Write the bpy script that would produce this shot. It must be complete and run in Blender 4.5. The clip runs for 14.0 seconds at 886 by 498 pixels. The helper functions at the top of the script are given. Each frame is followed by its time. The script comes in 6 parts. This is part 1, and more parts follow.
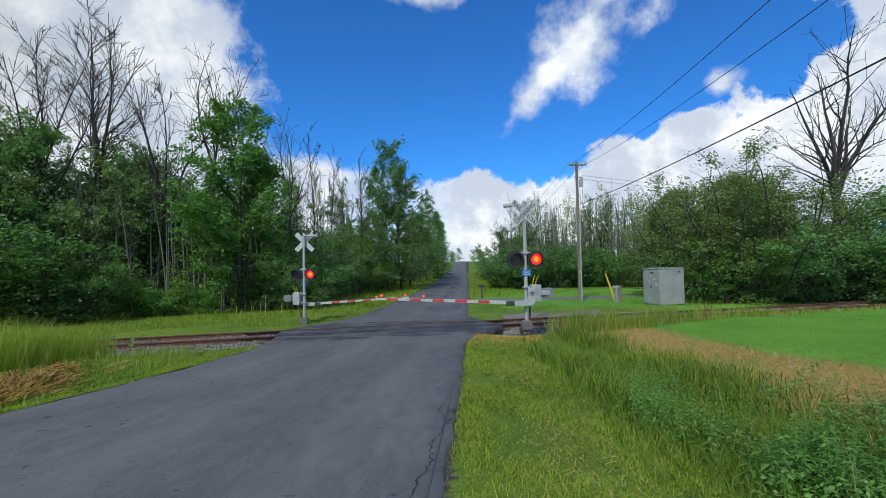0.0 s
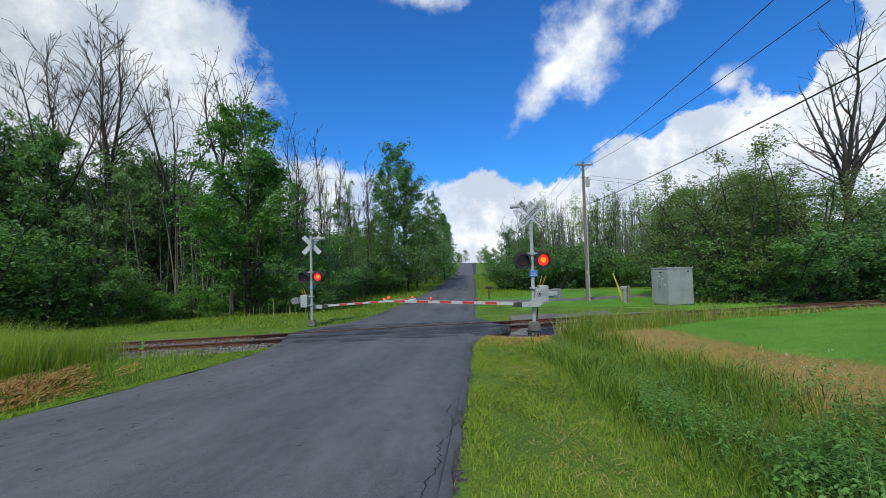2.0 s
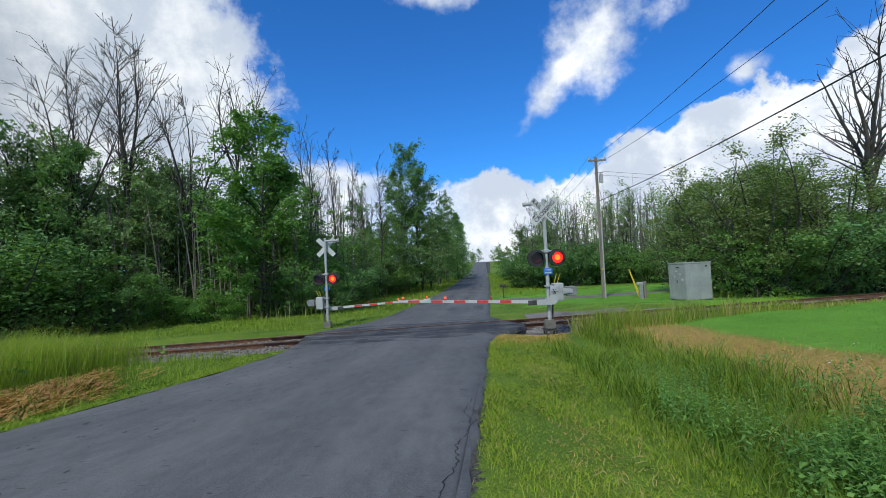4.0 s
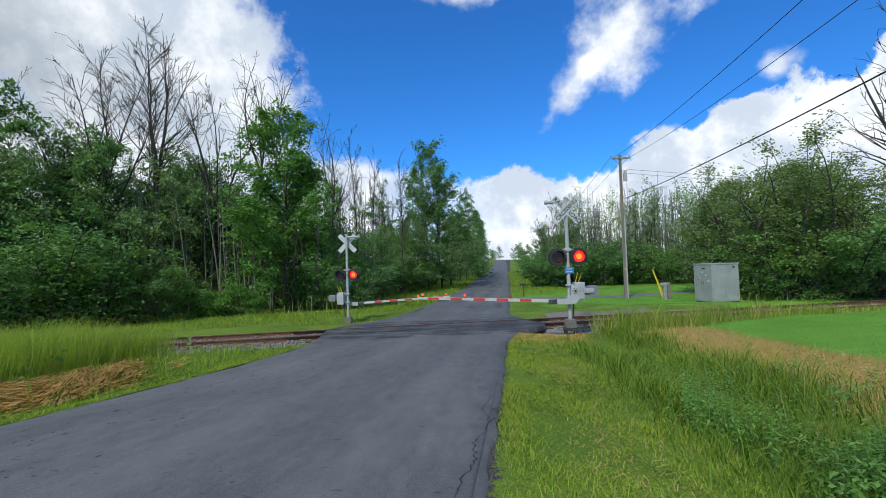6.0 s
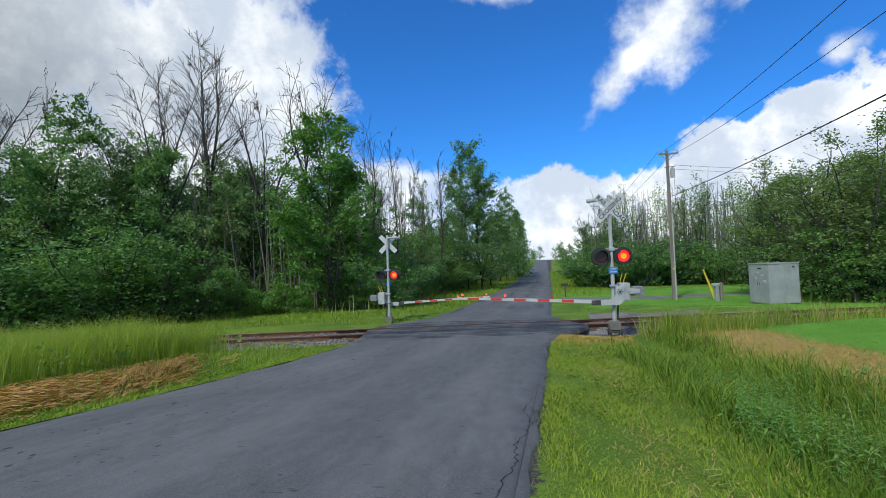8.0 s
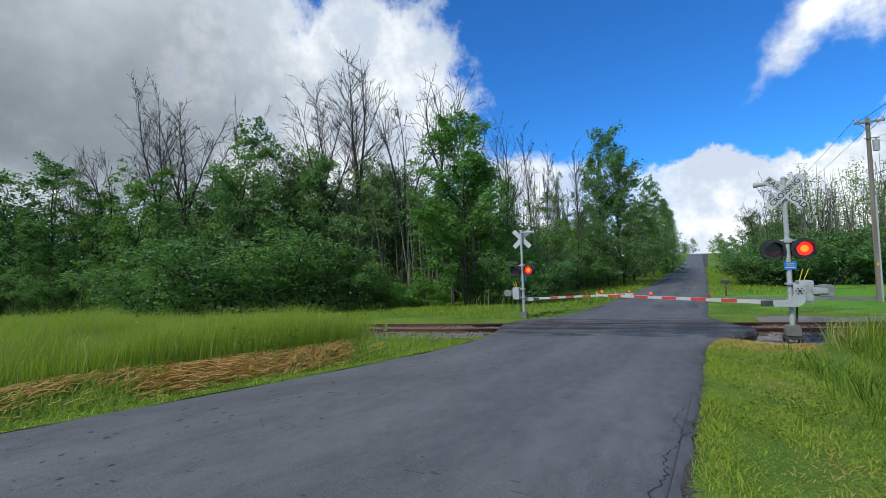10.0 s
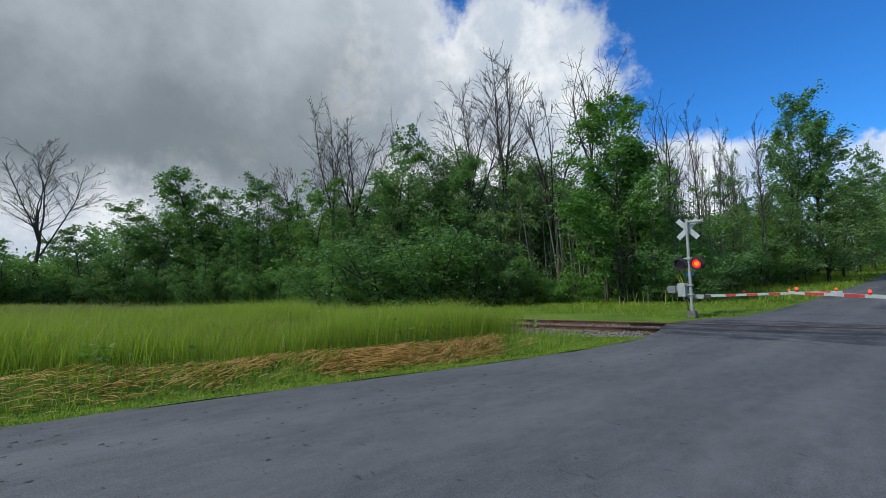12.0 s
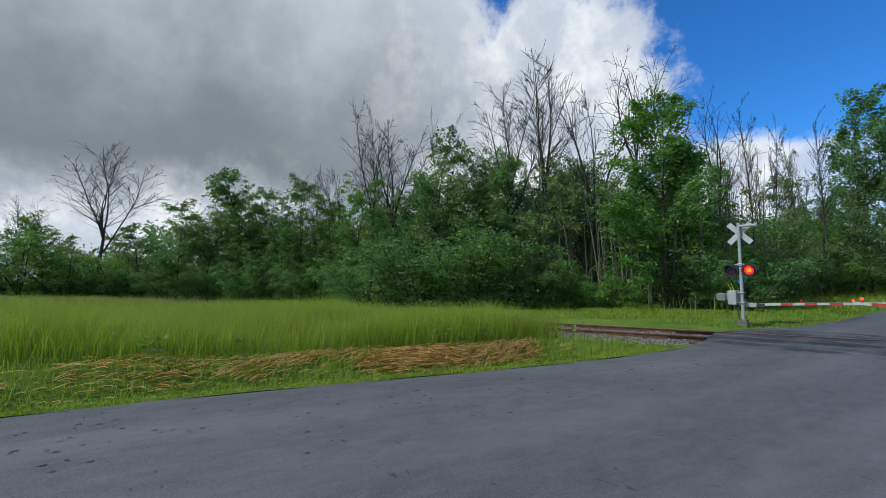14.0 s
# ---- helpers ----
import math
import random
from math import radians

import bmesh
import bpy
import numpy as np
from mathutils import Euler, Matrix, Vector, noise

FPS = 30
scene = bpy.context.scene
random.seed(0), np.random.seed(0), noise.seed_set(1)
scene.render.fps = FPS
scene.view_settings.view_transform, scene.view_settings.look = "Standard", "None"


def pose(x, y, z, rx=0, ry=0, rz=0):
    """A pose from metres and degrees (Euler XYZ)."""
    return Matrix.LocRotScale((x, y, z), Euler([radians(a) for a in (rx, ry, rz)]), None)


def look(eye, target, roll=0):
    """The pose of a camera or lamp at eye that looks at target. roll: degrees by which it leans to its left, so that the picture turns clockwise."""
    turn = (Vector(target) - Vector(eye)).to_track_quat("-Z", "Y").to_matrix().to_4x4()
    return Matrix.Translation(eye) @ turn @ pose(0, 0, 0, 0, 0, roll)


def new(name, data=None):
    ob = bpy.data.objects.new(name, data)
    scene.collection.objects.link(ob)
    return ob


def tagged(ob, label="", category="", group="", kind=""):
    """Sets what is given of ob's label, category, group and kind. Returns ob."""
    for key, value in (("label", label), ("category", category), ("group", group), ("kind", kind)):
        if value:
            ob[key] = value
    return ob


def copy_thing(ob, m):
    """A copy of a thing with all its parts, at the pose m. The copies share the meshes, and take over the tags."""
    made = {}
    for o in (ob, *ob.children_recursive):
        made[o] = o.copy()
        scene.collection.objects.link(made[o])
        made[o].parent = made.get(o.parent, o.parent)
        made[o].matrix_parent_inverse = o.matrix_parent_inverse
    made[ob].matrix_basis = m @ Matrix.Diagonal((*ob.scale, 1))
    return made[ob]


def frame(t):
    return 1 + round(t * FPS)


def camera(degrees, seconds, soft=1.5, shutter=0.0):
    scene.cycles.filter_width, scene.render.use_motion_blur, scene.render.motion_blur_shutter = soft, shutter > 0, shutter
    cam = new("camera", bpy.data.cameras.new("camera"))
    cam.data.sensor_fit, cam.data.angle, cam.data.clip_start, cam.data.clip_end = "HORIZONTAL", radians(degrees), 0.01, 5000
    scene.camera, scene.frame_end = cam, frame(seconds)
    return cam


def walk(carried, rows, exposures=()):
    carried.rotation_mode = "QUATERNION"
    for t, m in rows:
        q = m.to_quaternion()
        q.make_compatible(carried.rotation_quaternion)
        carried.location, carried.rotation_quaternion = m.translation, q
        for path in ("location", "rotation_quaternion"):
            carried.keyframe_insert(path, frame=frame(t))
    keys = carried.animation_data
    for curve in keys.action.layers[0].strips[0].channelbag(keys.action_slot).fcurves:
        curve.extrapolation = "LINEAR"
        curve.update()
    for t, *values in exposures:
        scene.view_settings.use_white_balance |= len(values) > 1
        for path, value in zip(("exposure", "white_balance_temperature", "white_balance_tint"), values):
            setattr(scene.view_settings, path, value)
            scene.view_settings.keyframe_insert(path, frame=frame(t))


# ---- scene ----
EYE = 2.4          # metres above the rail heads at the crossing
cam = camera(89.10, 14.0, soft=0.75)
walk(cam, [
    (0.0, pose(0, 0, EYE, 92.08, 1.07, -0.00)),
    (0.5, pose(0, 0, EYE, 92.22, 1.14, 0.24)),
    (1.0, pose(0, 0, EYE, 92.30, 1.33, 0.39)),
    (1.5, pose(0, 0, EYE, 92.28, 1.44, 0.60)),
    (2.0, pose(0, 0, EYE, 92.30, 1.54, 0.86)),
    (2.5, pose(0, 0, EYE, 92.28, 1.75, 1.20)),
    (3.0, pose(0, 0, EYE, 92.20, 2.07, 1.57)),
    (3.2, pose(0, 0, EYE, 92.38, 2.37, 1.77)),
    (5.5, pose(0, 0, EYE, 92.06, 1.94, 4.29)),
    (6.0, pose(0, 0, EYE, 92.08, 1.90, 5.14)),
    (6.5, pose(0, 0, EYE, 92.09, 1.89, 5.83)),
    (7.0, pose(0, 0, EYE, 92.13, 1.93, 6.52)),
    (7.2, pose(0, 0, EYE, 92.19, 2.01, 6.87)),
    (9.3, pose(0, 0, EYE, 92.21, 1.76, 20.37)),
    (9.5, pose(0, 0, EYE, 92.22, 1.81, 22.23)),
    (10.0, pose(0, 0, EYE, 92.25, 2.00, 27.13)),
    (10.5, pose(0, 0, EYE, 92.21, 2.17, 31.64)),
    (11.0, pose(0, 0, EYE, 92.13, 2.42, 35.68)),
    (11.5, pose(0, 0, EYE, 92.15, 2.55, 41.40)),
    (12.0, pose(0, 0, EYE, 92.38, 2.52, 45.81)),
    (12.5, pose(0, 0, EYE, 92.55, 2.46, 46.56)),
    (13.0, pose(0, 0, EYE, 92.79, 2.00, 48.83)),
    (13.5, pose(0, 0, EYE, 92.78, 1.60, 49.98)),
    (14.0, pose(0, 0, EYE, 92.72, 1.45, 50.61)),
], [(0.0, 0.03, 6430, 8), (3.0, 0.05, 6430, 8), (6.5, 0.17, 6430, 8), (10.0, 0.14, 6430, 8), (11.5, 0.0, 6480, 8), (12.5, -0.02, 6480, 8), (14.0, 0.0, 6480, 8)])

# ---------------------------------------------------------------- light
SUN_EL, SUN_AZ = 46.0, 203.0      # degrees; azimuth clockwise from +y

world = bpy.data.worlds.new("sky")
world.use_nodes = True
scene.world = world
wt = world.node_tree
wt.nodes.clear()


def wn(kind, **kw):
    n = wt.nodes.new(kind)
    for k, v in kw.items():
        n.inputs[int(k[1:])].default_value = v
    return n


def wmath(op, a, b=None, c=None):
    n = wt.nodes.new("ShaderNodeMath")
    n.operation = op
    for i, s in enumerate((a, b, c)):
        if s is None:
            continue
        if isinstance(s, (int, float)):
            n.inputs[i].default_value = s
        else:
            wt.links.new(s, n.inputs[i])
    return n.outputs[0]


def wstep(s, lo, hi):
    n = wt.nodes.new("ShaderNodeMapRange")
    n.interpolation_type = "SMOOTHSTEP"
    wt.links.new(s, n.inputs[0])
    n.inputs[1].default_value, n.inputs[2].default_value = lo, hi
    return n.outputs[0]


def wmix(f, a, b):
    n = wt.nodes.new("ShaderNodeMix")
    n.data_type = "RGBA"
    for s, i in ((f, 0), (a, 6), (b, 7)):
        if isinstance(s, (int, float, tuple)):
            n.inputs[i].default_value = s
        else:
            wt.links.new(s, n.inputs[i])
    return n.outputs[2]


def wnoise(vec, scale, detail, rough=0.55):
    n = wt.nodes.new("ShaderNodeTexNoise")
    wt.links.new(vec, n.inputs["Vector"])
    n.inputs["Scale"].default_value, n.inputs["Detail"].default_value, n.inputs["Roughness"].default_value = scale, detail, rough
    return n.outputs["Fac"]


sky = wt.nodes.new("ShaderNodeTexSky")
sky.sky_type, sky.sun_disc = "NISHITA", False
sky.sun_elevation, sky.sun_rotation = radians(SUN_EL), radians(SUN_AZ)
sky.air_density, sky.dust_density, sky.ozone_density = 1.0, 0.3, 3.0
coord = wt.nodes.new("ShaderNodeTexCoord")
direction = coord.outputs["Generated"]
sep = wt.nodes.new("ShaderNodeSeparateXYZ")
wt.links.new(direction, sep.inputs[0])
az = wmath("MULTIPLY", wmath("ARCTAN2", sep.outputs[0], sep.outputs[1]), 180 / math.pi)
el = wmath("MULTIPLY", wmath("ARCSINE", sep.outputs[2]), 180 / math.pi)
big = wnoise(direction, 3.2, 9.0, 0.6)
fine = wnoise(direction, 9.0, 10.0, 0.62)


def bank(a, e, ra, re, tilt=0.0):
    """An oval bank of cloud round azimuth a and elevation e: 1 in its middle, 0 at its rim, negative outside."""
    c, s = math.cos(radians(tilt)), math.sin(radians(tilt))
    da, de = wmath("SUBTRACT", az, a), wmath("SUBTRACT", el, e)
    u = wmath("DIVIDE", wmath("ADD", wmath("MULTIPLY", da, c), wmath("MULTIPLY", de, s)), ra)
    v = wmath("DIVIDE", wmath("SUBTRACT", wmath("MULTIPLY", de, c), wmath("MULTIPLY", da, s)), re)
    return wmath("SUBTRACT", 1.0, wmath("SQRT", wmath("ADD", wmath("MULTIPLY", u, u), wmath("MULTIPLY", v, v))))


banks = [bank(-80, 29, 50, 33), bank(-66, 13, 26, 10), bank(-90, 17, 24, 12), bank(-37, 20, 16, 15, -6), bank(-48, 9, 24, 9), bank(-5, 2, 26, 9.5), bank(-14, 4, 15, 10), bank(33, 9.0, 17, 8.4, 14), bank(15, 3.5, 15, 7.8, 14), bank(47, 12, 16, 9.0, 12),
         bank(-90, 6, 26, 11), bank(85, 20, 40, 17), bank(170, 25, 60, 20), bank(-150, 45, 40, 25)]
cover = banks[0]
for b in banks[1:]:
    cover = wmath("MAXIMUM", cover, b)
rugged = wmath("ADD", wmath("MULTIPLY", wmath("SUBTRACT", big, 0.5), 1.7), wmath("MULTIPLY", wmath("SUBTRACT", fine, 0.5), 1.1))
cover = wmath("ADD", wmath("MAXIMUM", cover, -0.75), rugged)
density = wmath("MAXIMUM", wmath("MULTIPLY", wstep(cover, -0.02, 0.30), wstep(az, 4.0, -16.0)), wmath("MULTIPLY", wstep(cover, 0.0, 0.13), wstep(az, -16.0, 4.0)))
wisp = wmath("MAXIMUM", wmath("MAXIMUM", bank(18.6, 26.5, 10.0, 4.6, 40), bank(12.6, 21.6, 6.0, 2.8, 40)), wmath("MAXIMUM", bank(-2, 32, 5, 2.0), bank(32.5, 18.6, 1.8, 1.5, 30)))
torn = wnoise(direction, 12.0, 9.0, 0.58)
density = wmath("MAXIMUM", density, wmath("MULTIPLY", wstep(wmath("ADD", wmath("MAXIMUM", wisp, -1.0), wmath("MULTIPLY", wmath("SUBTRACT", torn, 0.5), 2.6)), -0.1, 0.9), 0.97))
dark = wmath("MULTIPLY", wstep(wmath("ADD", bank(-90, 27, 48, 26, -12), wmath("MULTIPLY", rugged, 0.35)), -0.25, 0.5), wstep(wmath("ADD", el, wmath("MULTIPLY", rugged, 5.0)), 4.0, 14.0))
white = wmix(wstep(wmath("ADD", fine, wmath("MULTIPLY", big, 0.6)), 0.60, 0.92), (1.08, 1.09, 1.11, 1), (0.60, 0.67, 0.79, 1))
white = wmix(wstep(az, -12.0, -32.0), white, wmix(0.27, white, (0.47, 0.53, 0.60, 1)))
grey = wmix(wstep(wmath("ADD", wmath("MULTIPLY", big, 0.45), wmath("MULTIPLY", el, 0.012)), 0.38, 0.72), (0.208, 0.243, 0.276, 1), (0.575, 0.635, 0.70, 1))
cloud = wmix(dark, white, grey)
tint = wt.nodes.new("ShaderNodeMix")
tint.data_type, tint.blend_type = "RGBA", "MULTIPLY"
tint.inputs[0].default_value = 1.0
wt.links.new(sky.outputs[0], tint.inputs[6])
tint.inputs[7].default_value = (0.027, 0.086, 0.157, 1)     # clear, dry air: a deep blue
blue = tint.outputs[2]
back = wt.nodes.new("ShaderNodeBackground")
wt.links.new(wmix(density, blue, cloud), back.inputs[0])
back.inputs[1].default_value = 1.0
wout = wt.nodes.new("ShaderNodeOutputWorld")
wt.links.new(back.outputs[0], wout.inputs[0])

sun_data = bpy.data.lights.new("sun", "SUN")
sun_data.energy, sun_data.angle, sun_data.color = 2.7, radians(5), (1.0, 0.975, 0.85)
sun = new("sun", sun_data)
a, e = radians(SUN_AZ), radians(SUN_EL)
sun.matrix_world = look((0, 0, 60), (-math.sin(a) * math.cos(e) * 10, -math.cos(a) * math.cos(e) * 10, 60 - math.sin(e) * 10))

# ---------------------------------------------------------------- materials
def material(name, rough=0.8, metal=0.0, spec=0.5):
    m = bpy.data.materials.new(name)
    m.use_nodes = True
    b = m.node_tree.nodes["Principled BSDF"]
    b.inputs["Roughness"].default_value, b.inputs["Metallic"].default_value = rough, metal
    b.inputs["Specular IOR Level"].default_value = spec
    return m, m.node_tree, b


def node(nt, kind, links=(), **values):
    n = nt.nodes.new(kind)
    for key, v in values.items():
        n.inputs[key.replace("_", " ")].default_value = v
    for key, s in links:
        nt.links.new(s, n.inputs[key])
    return n


def noise_of(nt, scale, detail=4.0, rough=0.55, where="world", stretch=None):
    if where == "world":
        vec = node(nt, "ShaderNodeNewGeometry").outputs["Position"]
    else:
        vec = node(nt, "ShaderNodeTexCoord").outputs["Object"]
    if stretch:
        mp = node(nt, "ShaderNodeMapping", [("Vector", vec)])
        mp.inputs["Scale"].default_value = stretch
        vec = mp.outputs[0]
    return node(nt, "ShaderNodeTexNoise", [("Vector", vec)], Scale=scale, Detail=detail, Roughness=rough).outputs["Fac"]


def ramp(nt, s, stops):
    r = nt.nodes.new("ShaderNodeValToRGB")
    nt.links.new(s, r.inputs[0])
    while len(r.color_ramp.elements) < len(stops):
        r.color_ramp.elements.new(0.5)
    for e, (p, c) in zip(r.color_ramp.elements, stops):
        e.position, e.color = p, (*c, 1) if len(c) == 3 else c
    return r.outputs[0]


def mix(nt, f, a, b, blend="MIX"):
    n = nt.nodes.new("ShaderNodeMix")
    n.data_type, n.blend_type = "RGBA", blend
    for s, i in ((f, 0), (a, 6), (b, 7)):
        if isinstance(s, tuple):
            n.inputs[i].default_value = (*s, 1)
        elif isinstance(s, (int, float)):
            n.inputs[i].default_value = s
        else:
            nt.links.new(s, n.inputs[i])
    return n.outputs[2]


def calc(nt, op, a, b=0.0):
    n = nt.nodes.new("ShaderNodeMath")
    n.operation = op
    for i, s in enumerate((a, b)):
        if isinstance(s, (int, float)):
            n.inputs[i].default_value = s
        else:
            nt.links.new(s, n.inputs[i])
    return n.outputs[0]


def step(nt, s, lo, hi):
    n = nt.nodes.new("ShaderNodeMapRange")
    n.interpolation_type = "SMOOTHSTEP"
    nt.links.new(s, n.inputs[0])
    n.inputs[1].default_value, n.inputs[2].default_value = lo, hi
    return n.outputs[0]


def bump(nt, b, s, strength, distance):
    n = node(nt, "ShaderNodeBump", [("Height", s)], Strength=strength, Distance=distance)
    nt.links.new(n.outputs[0], b.inputs["Normal"])


def surface(name, stops, scale, fine_scale=None, rough=0.8, metal=0.0, relief=0.003, where="object", stretch=None, spec=0.5):
    """Colour varied by a coarse noise through stops, darkened a little by a fine one, with fine relief."""
    m, nt, b = material(name, rough, metal, spec)
    n1 = noise_of(nt, scale, 5, 0.6, where, stretch)
    n2 = noise_of(nt, fine_scale or scale * 9, 4, 0.6, where, stretch)
    col = ramp(nt, n1, stops)
    col = mix(nt, 0.5, col, ramp(nt, n2, [(0.3, (0.62, 0.62, 0.62)), (0.7, (1.25, 1.25, 1.25))]), "MULTIPLY")
    nt.links.new(col, b.inputs["Base Color"])
    rr = node(nt, "ShaderNodeMapRange", [(0, n2)])
    rr.inputs[3].default_value, rr.inputs[4].default_value = max(rough - 0.12, 0.02), min(rough + 0.12, 1)
    nt.links.new(rr.outputs[0], b.inputs["Roughness"])
    if relief:
        bump(nt, b, n2, 0.6, relief)
    return m


def leafy(name, dark_c, light_c, through_share=0.38, rough=0.55):
    """Thin leaves: each leaf its own shade, some light passing through."""
    m, nt, b = material(name, rough + 0.08, 0, 0.3)
    rnd = node(nt, "ShaderNodeNewGeometry").outputs["Random Per Island"]
    ob = node(nt, "ShaderNodeObjectInfo").outputs["Random"]
    big_n = noise_of(nt, 0.35, 3, 0.5, "world")
    f = calc(nt, "ADD", calc(nt, "MULTIPLY", rnd, 0.55), calc(nt, "ADD", calc(nt, "MULTIPLY", big_n, 0.5), calc(nt, "MULTIPLY", ob, 0.25)))
    col = ramp(nt, f, [(0.25, dark_c), (0.95, light_c)])
    nt.links.new(col, b.inputs["Base Color"])
    tr = node(nt, "ShaderNodeBsdfTranslucent", [("Color", mix(nt, 1.0, col, (1.25, 1.35, 0.6), "MULTIPLY"))])
    ms = node(nt, "ShaderNodeMixShader", [(1, b.outputs[0]), (2, tr.outputs[0])])
    ms.inputs[0].default_value = through_share
    out = nt.nodes["Material Output"]
    nt.links.new(ms.outputs[0], out.inputs[0])
    return m


LEAF_MID = leafy("leaf_mid_green", (0.074, 0.165, 0.044), (0.190, 0.340, 0.092))
LEAF_BRIGHT = leafy("leaf_bright_green", (0.076, 0.176, 0.042), (0.190, 0.365, 0.090))
LEAF_DARK = leafy("leaf_dark_green", (0.064, 0.146, 0.050), (0.160, 0.300, 0.102))
LEAF_GREY = leafy("leaf_grey_green", (0.092, 0.170, 0.068), (0.222, 0.345, 0.144))
LEAF_OLIVE = leafy("leaf_olive", (0.085, 0.136, 0.040), (0.215, 0.295, 0.098))
GRASS_SHORT = leafy("grass_mown", (0.115, 0.20, 0.012), (0.275, 0.375, 0.03), 0.3)
GRASS_LAWN = leafy("grass_lawn", (0.100, 0.265, 0.026), (0.19, 0.40, 0.05), 0.3)
GRASS_TALL = leafy("grass_tall", (0.110, 0.203, 0.020), (0.31, 0.415, 0.052), 0.42)
GRASS_DITCH = leafy("grass_ditch", (0.052, 0.105, 0.010), (0.15, 0.25, 0.022), 0.36)
GRASS_SEED = leafy("grass_seed_heads", (0.22, 0.20, 0.085), (0.42, 0.38, 0.19), 0.3, 0.8)
STRAW = leafy("straw", (0.34, 0.185, 0.055), (0.66, 0.42, 0.16), 0.2, 0.8)
DRY_BLADE = leafy("dry_blade", (0.22, 0.19, 0.06), (0.42, 0.36, 0.13), 0.2, 0.8)
BROWN_STEM = leafy("brown_stems", (0.10, 0.065, 0.035), (0.24, 0.16, 0.09), 0.1, 0.9)
PETAL = leafy("white_petal", (0.6, 0.6, 0.56), (0.8, 0.8, 0.78), 0.2)
BARK = surface("bark", [(0.3, (0.030, 0.027, 0.024)), (0.7, (0.075, 0.067, 0.059))], 3.0, 22, 0.95, relief=0.02, stretch=(1, 1, 0.25))
BARK_PALE = surface("bark_pale", [(0.3, (0.085, 0.078, 0.068)), (0.7, (0.20, 0.185, 0.165))], 2.5, 20, 0.95, relief=0.015, stretch=(1, 1, 0.25))

# ---------------------------------------------------------------- mesh helpers
def mesh_of(name, verts, faces, mat, smooth=False):
    me = bpy.data.meshes.new(name)
    me.from_pydata([tuple(v) for v in verts], [], [tuple(f) for f in faces])
    me.materials.append(mat)
    if smooth:
        me.shade_smooth()
    return me


def quick_mesh(name, verts, quads, tris, mats, quad_mat=None):
    """A mesh from arrays: verts (n, 3), quads (m, 4), tris (k, 3)."""
    me = bpy.data.meshes.new(name)
    me.vertices.add(len(verts))
    me.vertices.foreach_set("co", np.asarray(verts, dtype=np.float32).ravel())
    nq, nt_ = len(quads), len(tris)
    loops = np.concatenate([np.asarray(quads, dtype=np.int32).ravel(), np.asarray(tris, dtype=np.int32).ravel()])
    me.loops.add(len(loops))
    me.loops.foreach_set("vertex_index", loops)
    me.polygons.add(nq + nt_)
    starts = np.concatenate([np.arange(nq) * 4, nq * 4 + np.arange(nt_) * 3]).astype(np.int32)
    me.polygons.foreach_set("loop_start", starts)
    for m in mats:
        me.materials.append(m)
    if quad_mat is not None:
        me.polygons.foreach_set("material_index", np.asarray(quad_mat, dtype=np.int32))
    me.update(calc_edges=True)
    me.validate()
    return me


def part(name, bm, mat, parent, label=""):
    me = bpy.data.meshes.new(name)
    bm.to_mesh(me)
    bm.free()
    me.materials.append(mat)
    ob = new(name, me)
    ob.parent = parent
    if label:
        tagged(ob, label)
    return ob


def child(name, me, parent, label=""):
    ob = new(name, me)
    ob.parent = parent
    if label:
        tagged(ob, label)
    return ob


def smoothstep(x, lo, hi):
    t = np.clip((x - lo) / (hi - lo), 0, 1)
    return t * t * (3 - 2 * t)


# ---------------------------------------------------------------- lie of the land
TRACK_Y, TRACK_SLOPE = 18.2, 0.245           # the track's centre line: y = TRACK_Y + TRACK_SLOPE * x
TRACK_COS = 1 / math.hypot(1, TRACK_SLOPE)
ROAD_WIDTH = 6.0
KNOT_V = np.array([-60, -12, 0.9, 3.7, 5.9, 7.4, 10, 15.4, 17, 19.5, 26.8, 35.7, 49, 57, 83, 132, 198, 270, 290, 330, 500, 900, 4000.0])
KNOT_Z = np.array([2.4, 1.7, 1.07, 0.86, 0.66, 0.54, 0.33, 0.03, 0, 0, -0.36, -0.54, -0.66, -0.72, -0.66, 0.0, 1.93, 4.4, 4.75, 4.5, 1.0, -2, -2.0])
_fine_v = np.arange(-60, 900, 0.5)
_fine_z = np.interp(_fine_v, KNOT_V, KNOT_Z)
_soft_z = np.convolve(np.pad(_fine_z, 5, mode="edge"), np.ones(11) / 11, mode="valid")


def along(x, y):
    return y - TRACK_SLOPE * x


def grade(x, y):
    return np.interp(along(x, y), _fine_v, _soft_z)


def right_edge(y):
    return -0.2 + 0.0594 * np.minimum(y, 60) + 0.0477 * np.maximum(y - 60, 0) - 0.06 * np.exp(-(np.maximum(y, 0) / 7) ** 2)


def left_edge(y):
    return right_edge(y) - ROAD_WIDTH


def to_track(x, y):
    """Metres from the track's centre line, positive beyond it."""
    return (along(x, y) - TRACK_Y) * TRACK_COS


def wavy(x, y, s, seed):
    return (np.sin(x * s + seed) * np.cos(y * s * 0.83 + seed * 1.7) + 0.5 * np.sin(x * s * 2.3 - seed + y * s * 1.1)) / 1.5


